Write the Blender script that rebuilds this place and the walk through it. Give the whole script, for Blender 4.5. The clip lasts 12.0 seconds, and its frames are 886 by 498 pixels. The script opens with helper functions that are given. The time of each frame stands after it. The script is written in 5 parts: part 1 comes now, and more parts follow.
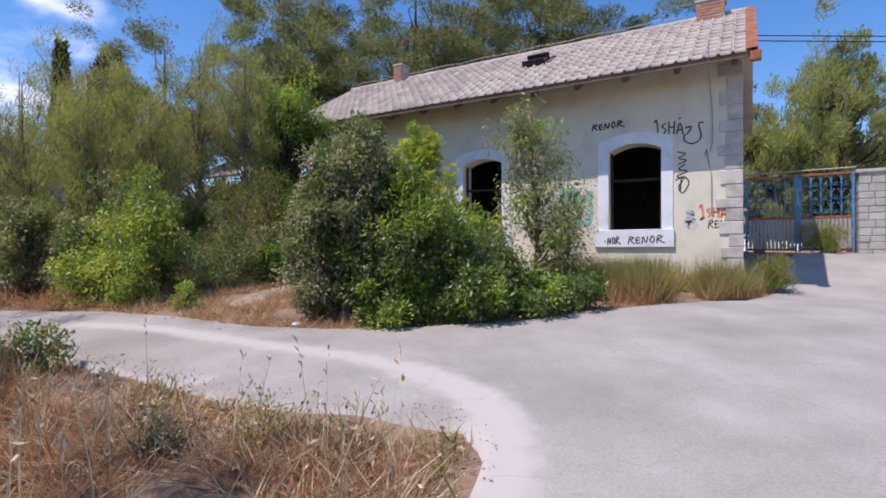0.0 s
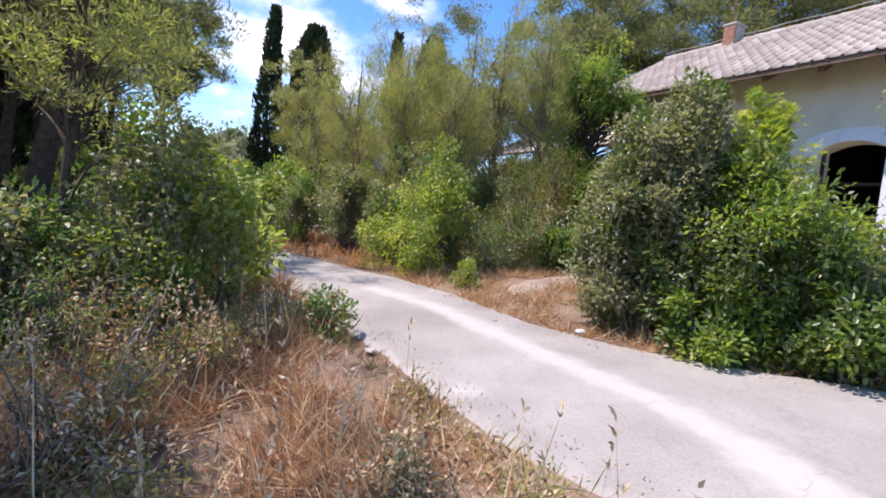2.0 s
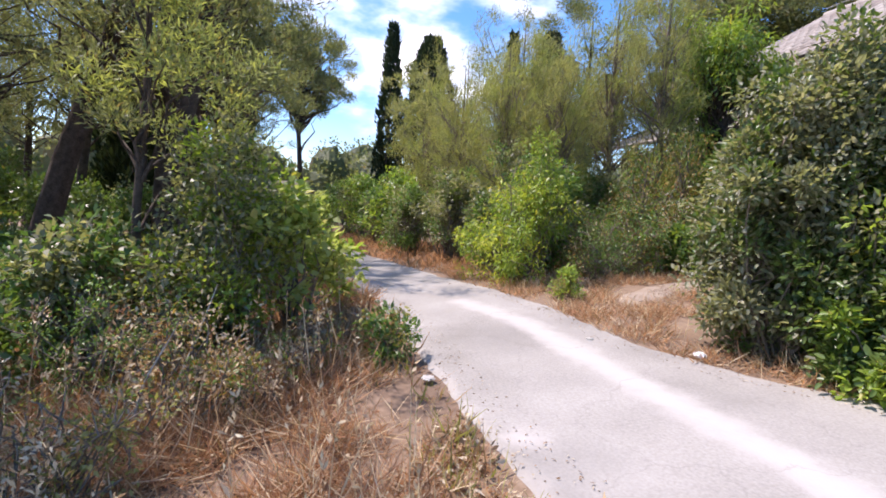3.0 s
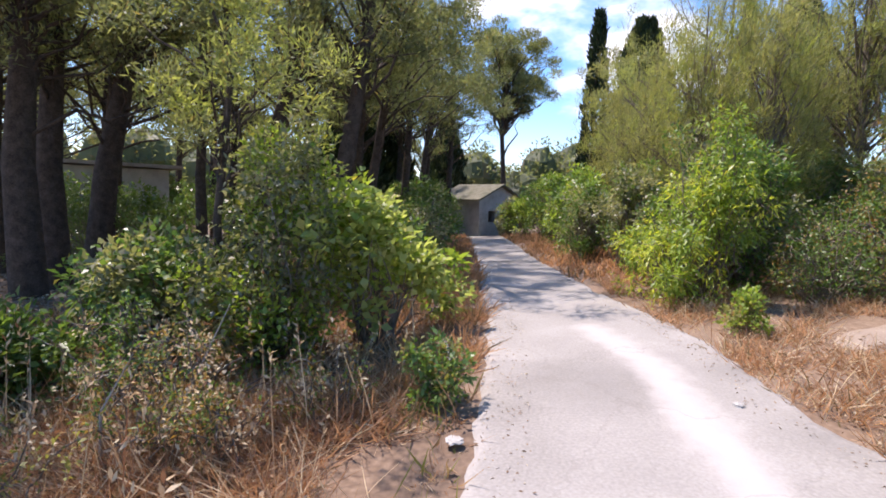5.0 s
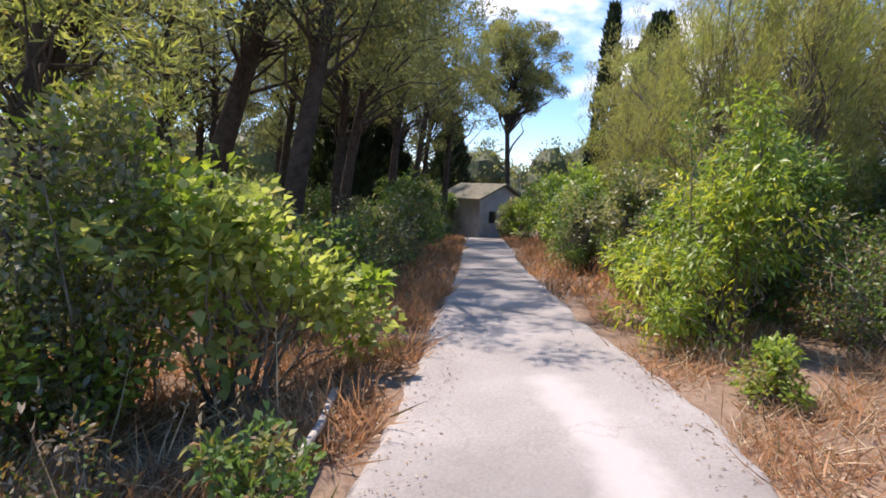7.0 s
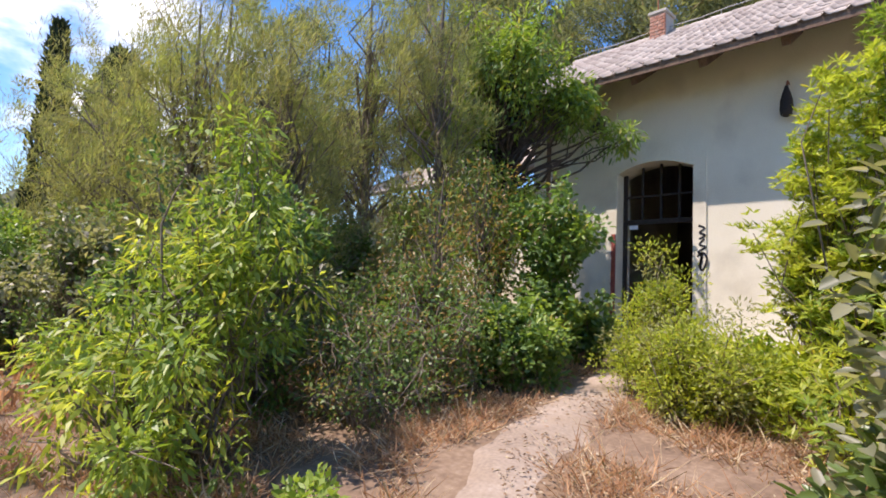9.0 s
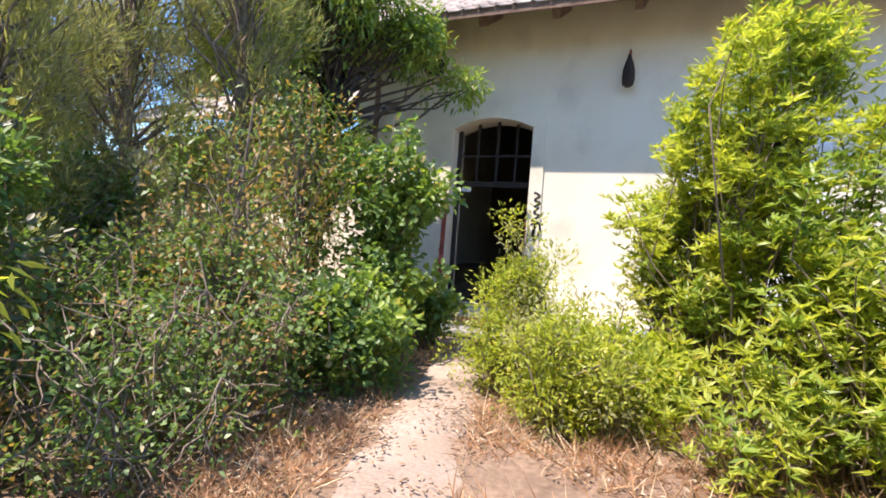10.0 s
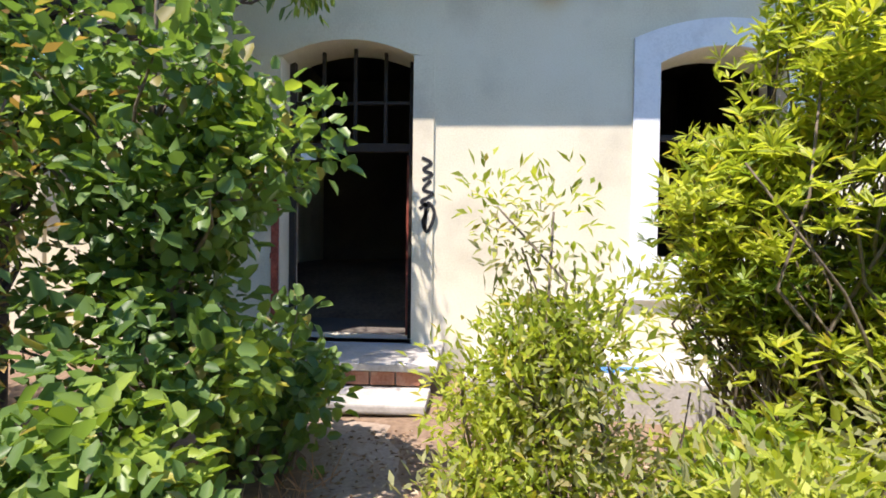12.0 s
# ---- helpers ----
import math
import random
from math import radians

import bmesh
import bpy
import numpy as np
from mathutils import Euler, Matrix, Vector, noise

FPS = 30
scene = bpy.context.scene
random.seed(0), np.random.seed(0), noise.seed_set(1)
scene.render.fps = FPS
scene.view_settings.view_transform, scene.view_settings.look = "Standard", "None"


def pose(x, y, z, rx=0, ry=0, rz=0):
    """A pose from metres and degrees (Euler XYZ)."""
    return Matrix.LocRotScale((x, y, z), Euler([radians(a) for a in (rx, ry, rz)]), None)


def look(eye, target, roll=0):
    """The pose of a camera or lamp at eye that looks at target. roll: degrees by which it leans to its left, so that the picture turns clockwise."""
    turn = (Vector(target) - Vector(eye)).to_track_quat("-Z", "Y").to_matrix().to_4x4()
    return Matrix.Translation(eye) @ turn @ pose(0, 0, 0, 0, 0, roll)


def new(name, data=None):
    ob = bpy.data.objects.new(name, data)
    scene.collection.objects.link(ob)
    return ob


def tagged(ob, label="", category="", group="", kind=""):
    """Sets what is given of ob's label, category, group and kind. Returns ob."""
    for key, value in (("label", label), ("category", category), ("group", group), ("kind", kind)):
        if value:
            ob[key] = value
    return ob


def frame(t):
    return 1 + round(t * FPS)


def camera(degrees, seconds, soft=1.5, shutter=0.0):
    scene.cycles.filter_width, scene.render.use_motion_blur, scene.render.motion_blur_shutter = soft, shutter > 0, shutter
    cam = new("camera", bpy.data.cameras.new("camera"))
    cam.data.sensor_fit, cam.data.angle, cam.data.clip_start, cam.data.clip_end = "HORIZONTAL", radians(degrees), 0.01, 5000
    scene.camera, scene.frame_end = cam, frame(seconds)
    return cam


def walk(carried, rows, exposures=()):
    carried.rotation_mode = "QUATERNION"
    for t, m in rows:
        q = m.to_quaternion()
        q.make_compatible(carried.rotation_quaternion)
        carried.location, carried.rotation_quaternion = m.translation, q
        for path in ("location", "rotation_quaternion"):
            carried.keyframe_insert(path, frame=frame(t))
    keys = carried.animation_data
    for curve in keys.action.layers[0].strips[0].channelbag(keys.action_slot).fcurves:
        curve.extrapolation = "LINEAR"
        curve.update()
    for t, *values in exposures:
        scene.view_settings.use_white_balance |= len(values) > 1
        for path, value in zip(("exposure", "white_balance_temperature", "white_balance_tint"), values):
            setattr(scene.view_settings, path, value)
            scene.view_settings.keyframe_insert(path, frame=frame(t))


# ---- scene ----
cam = camera(81.1, 12.0, 1.8)
PATH = [  # seconds, x, y, z, then turns about x, y and z in degrees
    (0.0, 0.000, 0.000, 1.390, 90.27, 0.04, 30.35),
    (0.5, -0.360, 0.268, 1.393, 89.94, -2.73, 36.96),
    (1.0, -0.718, 0.461, 1.348, 89.10, -5.45, 44.40),
    (1.5, -0.905, 0.534, 1.410, 87.21, -7.19, 53.47),
    (2.0, -1.066, 0.731, 1.473, 86.68, -6.42, 60.26),
    (2.5, -1.199, 1.126, 1.524, 86.36, -4.25, 68.85),
    (3.0, -1.433, 1.474, 1.533, 85.88, -3.37, 74.56),
    (3.5, -1.660, 1.809, 1.566, 85.43, -2.70, 81.15),
    (5.5, -2.585, 2.926, 1.628, 84.45, -1.91, 100.96),
    (6.0, -2.977, 3.047, 1.640, 83.97, -2.18, 101.29),
    (6.5, -3.391, 3.151, 1.645, 83.70, -2.70, 101.43),
    (8.3, -4.860, 3.470, 1.738, 92.90, -7.00, 74.60),
    (8.5, -5.031, 3.543, 1.744, 93.52, -6.21, 66.07),
    (9.0, -5.473, 3.697, 1.750, 93.65, -2.15, 46.02),
    (9.5, -6.060, 4.046, 1.807, 90.33, -0.57, 28.84),
    (10.0, -6.541, 4.576, 1.871, 89.76, -4.37, 23.86),
    (10.5, -6.945, 5.192, 1.893, 91.49, -2.73, 19.21),
    (11.0, -7.329, 5.795, 1.947, 93.38, 0.11, 13.20),
    (11.5, -7.624, 6.353, 1.982, 91.71, -1.31, 8.44),
    (12.0, -7.887, 7.042, 2.013, 88.73, -0.77, 3.41),
]
EXPOSURES = [(0.0, 0.05, 6350, 25), (1.5, 0.38, 6400, 25), (2.5, 0.6, 6450, 25), (6.0, 0.64, 6600, 26), (8.3, 0.36, 6700, 23), (9.0, 0.6, 6650, 24), (10.0, 1.12, 6700, 24), (11.0, 1.07, 6700, 22), (12.0, 0.97, 6700, 19)]
walk(cam, [(t, pose(x, y, z, rx, ry, rz)) for t, x, y, z, rx, ry, rz in PATH], EXPOSURES)

# ---- world and sun ----
SUN_TURN, SUN_UP = 147.0, 63.0   # the sun stands to the left of +y by this turn, and this high
SUN_DIR = Vector((-math.sin(radians(SUN_TURN)) * math.cos(radians(SUN_UP)), math.cos(radians(SUN_TURN)) * math.cos(radians(SUN_UP)), math.sin(radians(SUN_UP))))
world = bpy.data.worlds.new("sky")
scene.world = world
world.use_nodes = True
wn, wl = world.node_tree.nodes, world.node_tree.links
sky = wn.new("ShaderNodeTexSky")
sky.sky_type = "NISHITA"
sky.sun_disc = False
sky.sun_elevation = radians(SUN_UP)
sky.sun_rotation = radians(-SUN_TURN)
sky.air_density, sky.dust_density, sky.ozone_density = 1.0, 0.3, 2.2
# scattered summer clouds, thicker towards the west
geo = wn.new("ShaderNodeTexCoord")
cn = wn.new("ShaderNodeTexNoise")
cn.inputs["Scale"].default_value, cn.inputs["Detail"].default_value, cn.inputs["Roughness"].default_value = 2.2, 6.0, 0.55
cmap = wn.new("ShaderNodeMapping")
cmap.inputs["Scale"].default_value = (1, 1, 2.2)
cmap.inputs["Location"].default_value = (0.35, 0.2, 0.1)
wl.new(geo.outputs["Generated"], cmap.inputs["Vector"])
wl.new(cmap.outputs[0], cn.inputs["Vector"])
west = wn.new("ShaderNodeVectorMath")
west.operation = "DOT_PRODUCT"
west.inputs[1].default_value = (-0.9, 0.13, 0.42)
wl.new(geo.outputs["Generated"], west.inputs[0])
wr = wn.new("ShaderNodeMapRange")
wr.inputs["From Min"].default_value, wr.inputs["From Max"].default_value = 0.86, 1.0
wr.inputs["To Min"].default_value, wr.inputs["To Max"].default_value = -0.3, 0.17
wl.new(west.outputs["Value"], wr.inputs["Value"])
ca = wn.new("ShaderNodeMath")
wl.new(cn.outputs["Fac"], ca.inputs[0])
wl.new(wr.outputs[0], ca.inputs[1])
cr = wn.new("ShaderNodeMapRange")
cr.interpolation_type = "SMOOTHSTEP"
cr.inputs["From Min"].default_value, cr.inputs["From Max"].default_value = 0.55, 0.72
wl.new(ca.outputs[0], cr.inputs["Value"])
skysat = wn.new("ShaderNodeHueSaturation")
skysat.inputs["Saturation"].default_value = 1.3
wl.new(sky.outputs[0], skysat.inputs["Color"])
cm = wn.new("ShaderNodeMix")
cm.data_type = "RGBA"
cm.inputs["B"].default_value = (9.0, 9.1, 9.3, 1)
wl.new(cr.outputs[0], cm.inputs["Factor"])
wl.new(skysat.outputs[0], cm.inputs["A"])
wl.new(cm.outputs["Result"], wn["Background"].inputs["Color"])
wn["Background"].inputs["Strength"].default_value = 0.17

sun = new("sun", bpy.data.lights.new("sun", "SUN"))
sun.data.energy, sun.data.angle, sun.data.color = 4.7, radians(0.53), (1.0, 0.94, 0.84)
sun.matrix_world = look(SUN_DIR * 60, (0, 0, 0))

# ---- materials ----
def ground_height(x, y):
    """The lie of the land: it climbs to the house and the gate and falls along the lane."""
    z = 0.06 * max(-6.0, min(9.3, y)) - 0.03 * max(-8.0, min(2.0, x))
    k = max(0.0, min(1.0, (y - 11.5) / 4.2))
    z += 0.83 * k * k * (3 - 2 * k)
    if x < -8:
        z -= 0.022 * (min(-x, 60.0) - 8)
    return z


def material(name, stops, scale=8.0, rough=0.8, bump=0.2, fine=60.0, stain=None, metal=0.0, spec=0.35, island=0.0):
    """Colour stops run over two noises; stain: (colour, scale, amount) for blotches."""
    m = bpy.data.materials.new(name)
    m.use_nodes = True
    nt, ln = m.node_tree.nodes, m.node_tree.links
    b = nt["Principled BSDF"]
    tc = nt.new("ShaderNodeTexCoord")
    n1, n2 = nt.new("ShaderNodeTexNoise"), nt.new("ShaderNodeTexNoise")
    n1.inputs["Scale"].default_value, n1.inputs["Detail"].default_value = scale, 5
    n2.inputs["Scale"].default_value, n2.inputs["Detail"].default_value = fine, 4
    for n in (n1, n2):
        ln.new(tc.outputs["Object"], n.inputs["Vector"])
    mx = nt.new("ShaderNodeMath")
    mx.operation = "MULTIPLY_ADD"
    mx.inputs[1].default_value = 0.45
    ln.new(n2.outputs["Fac"], mx.inputs[0])
    half = nt.new("ShaderNodeMath")
    half.operation = "MULTIPLY"
    half.inputs[1].default_value = 0.55
    ln.new(n1.outputs["Fac"], half.inputs[0])
    ln.new(half.outputs[0], mx.inputs[2])
    fac = mx.outputs[0]
    if island:
        g = nt.new("ShaderNodeNewGeometry")
        oi = nt.new("ShaderNodeObjectInfo")
        s = nt.new("ShaderNodeMath")
        ln.new(g.outputs["Random Per Island"], s.inputs[0])
        ln.new(oi.outputs["Random"], s.inputs[1])
        s2 = nt.new("ShaderNodeMath")
        s2.operation = "MULTIPLY_ADD"
        s2.inputs[1].default_value = island
        ln.new(s.outputs[0], s2.inputs[0])
        s3 = nt.new("ShaderNodeMath")
        s3.operation = "SUBTRACT"
        s3.inputs[1].default_value = island
        ln.new(fac, s3.inputs[0])
        ln.new(s3.outputs[0], s2.inputs[2])
        fac = s2.outputs[0]
    r = nt.new("ShaderNodeValToRGB")
    r.color_ramp.elements.remove(r.color_ramp.elements[1])
    for i, c in enumerate(stops):
        p = 0.32 + 0.36 * i / max(1, len(stops) - 1)
        e = r.color_ramp.elements[0] if i == 0 else r.color_ramp.elements.new(p)
        e.position, e.color = p, (*c, 1)
    ln.new(fac, r.inputs["Fac"])
    col = r.outputs["Color"]
    if stain:
        n3 = nt.new("ShaderNodeTexNoise")
        n3.inputs["Scale"].default_value, n3.inputs["Detail"].default_value = stain[1], 6
        ln.new(tc.outputs["Object"], n3.inputs["Vector"])
        mr = nt.new("ShaderNodeMapRange")
        mr.inputs["From Min"].default_value, mr.inputs["From Max"].default_value = 0.52, 0.72
        mr.inputs["To Max"].default_value = stain[2]
        ln.new(n3.outputs["Fac"], mr.inputs["Value"])
        mixer = nt.new("ShaderNodeMix")
        mixer.data_type = "RGBA"
        mixer.inputs["B"].default_value = (*stain[0], 1)
        ln.new(mr.outputs[0], mixer.inputs["Factor"])
        ln.new(col, mixer.inputs["A"])
        col = mixer.outputs["Result"]
    ln.new(col, b.inputs["Base Color"])
    b.inputs["Roughness"].default_value, b.inputs["Metallic"].default_value = rough, metal
    b.inputs["Specular IOR Level"].default_value = spec
    if bump:
        bp = nt.new("ShaderNodeBump")
        bp.inputs["Strength"].default_value, bp.inputs["Distance"].default_value = bump, 0.01
        ln.new(fac, bp.inputs["Height"])
        ln.new(bp.outputs[0], b.inputs["Normal"])
    return m


def leaf_material(name, dark, light, odd=None, share=0.06, gloss=0.35, through_light=0.35, tint=(1.5, 1.5, 0.65)):
    """Leaves: colour by leaf, light shining through, an odd dry leaf here and there."""
    m = bpy.data.materials.new(name)
    m.use_nodes = True
    nt, ln = m.node_tree.nodes, m.node_tree.links
    b, out = nt["Principled BSDF"], nt["Material Output"]
    g, tc, n = nt.new("ShaderNodeNewGeometry"), nt.new("ShaderNodeTexCoord"), nt.new("ShaderNodeTexNoise")
    n.inputs["Scale"].default_value = 1.3
    ln.new(tc.outputs["Object"], n.inputs["Vector"])
    s = nt.new("ShaderNodeMath")
    s.operation = "MULTIPLY_ADD"
    s.inputs[1].default_value = 0.6
    ln.new(g.outputs["Random Per Island"], s.inputs[0])
    h = nt.new("ShaderNodeMapRange")
    h.inputs["From Min"].default_value, h.inputs["From Max"].default_value = 0.3, 0.7
    h.inputs["To Max"].default_value = 0.4
    ln.new(n.outputs["Fac"], h.inputs["Value"])
    ln.new(h.outputs[0], s.inputs[2])
    mx = nt.new("ShaderNodeMix")
    mx.data_type = "RGBA"
    mx.inputs["A"].default_value, mx.inputs["B"].default_value = (*dark, 1), (*light, 1)
    ln.new(s.outputs[0], mx.inputs["Factor"])
    col = mx.outputs["Result"]
    if odd:
        w = nt.new("ShaderNodeTexWhiteNoise")
        w.noise_dimensions = "1D"
        ln.new(g.outputs["Random Per Island"], w.inputs["W"])
        lt = nt.new("ShaderNodeMath")
        lt.operation = "LESS_THAN"
        lt.inputs[1].default_value = share
        ln.new(w.outputs["Value"], lt.inputs[0])
        m2 = nt.new("ShaderNodeMix")
        m2.data_type = "RGBA"
        m2.inputs["B"].default_value = (*odd, 1)
        ln.new(lt.outputs[0], m2.inputs["Factor"])
        ln.new(col, m2.inputs["A"])
        col = m2.outputs["Result"]
    ln.new(col, b.inputs["Base Color"])
    b.inputs["Roughness"].default_value, b.inputs["Specular IOR Level"].default_value = 0.55 - 0.3 * gloss, gloss
    t = nt.new("ShaderNodeBsdfTranslucent")
    bright = nt.new("ShaderNodeMix")
    bright.data_type, bright.blend_type = "RGBA", "MULTIPLY"
    bright.inputs["Factor"].default_value = 1.0
    bright.inputs["B"].default_value = (*tint, 1)
    ln.new(col, bright.inputs["A"])
    ln.new(bright.outputs["Result"], t.inputs["Color"])
    mix = nt.new("ShaderNodeMixShader")
    mix.inputs["Fac"].default_value = through_light
    ln.new(b.outputs[0], mix.inputs[1])
    ln.new(t.outputs[0], mix.inputs[2])
    ln.new(mix.outputs[0], out.inputs["Surface"])
    return m


M = dict(
    soil=material("dry_soil", [(0.12, 0.08, 0.055), (0.22, 0.15, 0.1), (0.33, 0.245, 0.17)], 1.4, 0.95, 0.6, 22, ((0.2, 0.13, 0.075), 0.5, 0.6)),
    plaster=material("cream_plaster", [(0.62, 0.57, 0.43), (0.74, 0.69, 0.54), (0.79, 0.75, 0.62)], 1.1, 0.9, 0.25, 70, ((0.45, 0.4, 0.31), 1.6, 0.45)),
    whitewash=material("white_surround", [(0.66, 0.68, 0.7), (0.78, 0.8, 0.82), (0.82, 0.83, 0.84)], 2.5, 0.85, 0.2, 60, ((0.5, 0.5, 0.5), 3, 0.5)),
    interior=material("dark_inner_plaster", [(0.1, 0.09, 0.08), (0.18, 0.16, 0.14)], 1.5, 0.95, 0.2, 30),
    stone=material("grey_limestone", [(0.3, 0.28, 0.25), (0.42, 0.4, 0.36), (0.52, 0.5, 0.46)], 4, 0.9, 0.5, 40, ((0.2, 0.19, 0.17), 3, 0.5), island=0.12),
    quoin=material("pale_corner_stone", [(0.36, 0.33, 0.28), (0.5, 0.465, 0.405), (0.62, 0.585, 0.52)], 5, 0.92, 0.6, 40, ((0.27, 0.25, 0.22), 3, 0.6), island=0.2),
    tile=material("weathered_roof_tile", [(0.28, 0.235, 0.2), (0.41, 0.355, 0.305), (0.54, 0.485, 0.42)], 2.0, 0.9, 0.3, 45, ((0.24, 0.2, 0.17), 1.0, 0.6), island=0.16),
    moss=material("mossy_roof_tile", [(0.09, 0.09, 0.06), (0.17, 0.16, 0.11), (0.26, 0.24, 0.18)], 3.0, 0.95, 0.4, 40, ((0.07, 0.08, 0.04), 1.2, 0.6)),
    brick=material("red_brick", [(0.3, 0.12, 0.07), (0.42, 0.2, 0.13), (0.5, 0.3, 0.22)], 6, 0.9, 0.4, 50, ((0.5, 0.45, 0.38), 5, 0.6), island=0.15),
    mortar=material("lime_mortar", [(0.4, 0.37, 0.32), (0.55, 0.51, 0.45)], 9, 0.95, 0.4, 60),
    rust=material("rusty_sheet", [(0.16, 0.05, 0.02), (0.33, 0.11, 0.05), (0.45, 0.2, 0.1)], 5, 0.75, 0.3, 50, ((0.1, 0.05, 0.035), 4, 0.6)),
    eave_wood=material("weathered_timber", [(0.1, 0.06, 0.04), (0.17, 0.11, 0.075), (0.25, 0.18, 0.13)], 5, 0.85, 0.3, 40),
    dark_wood=material("charred_timber", [(0.02, 0.016, 0.014), (0.045, 0.035, 0.03)], 6, 0.8, 0.3, 40),
    red_wood=material("peeling_red_paint", [(0.12, 0.03, 0.02), (0.3, 0.07, 0.045), (0.38, 0.12, 0.08)], 8, 0.7, 0.4, 40),
    concrete=material("worn_concrete", [(0.34, 0.32, 0.29), (0.46, 0.44, 0.41), (0.55, 0.53, 0.5)], 2.5, 0.92, 0.4, 45, ((0.25, 0.23, 0.2), 2, 0.5)),
    blue=material("faded_blue_paint", [(0.03, 0.14, 0.3), (0.06, 0.24, 0.46), (0.2, 0.38, 0.52)], 7, 0.6, 0.2, 40, ((0.25, 0.1, 0.05), 6, 0.5)),
    greymetal=material("grey_sheet_metal", [(0.3, 0.29, 0.28), (0.45, 0.43, 0.41)], 4, 0.6, 0.15, 30, ((0.3, 0.15, 0.08), 4, 0.7), metal=0.2),
    black=material("black_spray_paint", [(0.012, 0.012, 0.014), (0.03, 0.03, 0.035)], 10, 0.6, 0.0, 40),
    teal=material("teal_spray_paint", [(0.16, 0.45, 0.36), (0.34, 0.6, 0.5)], 4, 0.8, 0.0, 30),
    orange=material("orange_spray_paint", [(0.6, 0.22, 0.1), (0.7, 0.36, 0.2)], 6, 0.8, 0.0, 30),
    lilac=material("pale_grey_overpaint", [(0.55, 0.53, 0.58), (0.64, 0.61, 0.6)], 3, 0.85, 0.0, 30),
    bark=material("dark_pine_bark", [(0.035, 0.026, 0.02), (0.08, 0.06, 0.046), (0.13, 0.1, 0.08)], 9, 0.95, 0.9, 40),
    twig=material("grey_brown_twig", [(0.1, 0.08, 0.06), (0.2, 0.16, 0.12), (0.3, 0.25, 0.2)], 9, 0.9, 0.4, 50),
    dead=material("bleached_dead_wood", [(0.35, 0.31, 0.26), (0.5, 0.46, 0.4)], 9, 0.9, 0.3, 50),
    cable=material("black_cable", [(0.02, 0.02, 0.02), (0.04, 0.04, 0.04)], 10, 0.5, 0.0, 20),
    plastic_white=material("white_plastic", [(0.75, 0.76, 0.78), (0.85, 0.86, 0.87)], 6, 0.4, 0.2, 20),
    plastic_yellow=material("yellow_plastic", [(0.75, 0.55, 0.06), (0.85, 0.7, 0.2)], 6, 0.4, 0.1, 20),
    plastic_blue=material("blue_plastic", [(0.03, 0.18, 0.55), (0.08, 0.3, 0.7)], 6, 0.4, 0.1, 20),
    hay=leaf_material("dry_grass", (0.25, 0.14, 0.08), (0.7, 0.45, 0.26), (0.2, 0.16, 0.08), 0.1, 0.15, 0.42, (1.25, 1.05, 0.8)),
    straw=leaf_material("pale_straw", (0.520, 0.351, 0.208), (0.800, 0.702, 0.468), (0.3, 0.16, 0.09), 0.15, 0.15, 0.25, (1.15, 1.0, 0.8)),
    litter=leaf_material("dead_leaf_litter", (0.14, 0.08, 0.045), (0.4, 0.27, 0.16), (0.5, 0.42, 0.3), 0.2, 0.15, 0.15, (1.1, 1.0, 0.8)),
    pine=leaf_material("pine_needles", (0.085, 0.11, 0.06), (0.28, 0.295, 0.155), (0.23, 0.185, 0.09), 0.05, 0.2, 0.5, (1.5, 1.5, 0.75)),
    pine_light=leaf_material("young_pine_needles", (0.17, 0.22, 0.075), (0.44, 0.47, 0.19), (0.3, 0.26, 0.1), 0.06, 0.2, 0.45),
    feather=leaf_material("feathery_foliage", (0.165, 0.18, 0.085), (0.44, 0.44, 0.22), (0.34, 0.3, 0.14), 0.08, 0.15, 0.45),
    cypress=leaf_material("cypress_scales", (0.022, 0.036, 0.02), (0.06, 0.085, 0.042), None, 0, 0.15, 0.15),
    laurel=leaf_material("glossy_dark_leaves", (0.051, 0.103, 0.027), (0.172, 0.242, 0.061), (0.3, 0.3, 0.22), 0.05, 0.6, 0.38),
    grey_leaf=leaf_material("grey_green_leaves", (0.114, 0.140, 0.076), (0.343, 0.339, 0.218), (0.36, 0.34, 0.26), 0.1, 0.45, 0.42),
    lime=leaf_material("lime_green_leaves", (0.18, 0.26, 0.035), (0.58, 0.61, 0.1), (0.52, 0.46, 0.1), 0.05, 0.4, 0.52),
    fresh=leaf_material("fresh_green_leaves", (0.114, 0.206, 0.035), (0.358, 0.459, 0.082), (0.4, 0.38, 0.08), 0.06, 0.4, 0.42),
    oak=leaf_material("oak_green_leaves", (0.064, 0.133, 0.041), (0.200, 0.314, 0.082), (0.3, 0.27, 0.1), 0.05, 0.45, 0.4),
    fig=leaf_material("pale_fig_leaves", (0.22, 0.28, 0.08), (0.56, 0.6, 0.24), (0.45, 0.42, 0.16), 0.05, 0.35, 0.5, (1.35, 1.4, 0.7)),
    rusty_leaf=leaf_material("browning_leaves", (0.25, 0.14, 0.06), (0.5, 0.34, 0.13), (0.16, 0.24, 0.06), 0.5, 0.3, 0.35),
    weed=leaf_material("olive_weed", (0.15, 0.165, 0.055), (0.41, 0.39, 0.15), (0.34, 0.22, 0.13), 0.18, 0.2, 0.38),
)

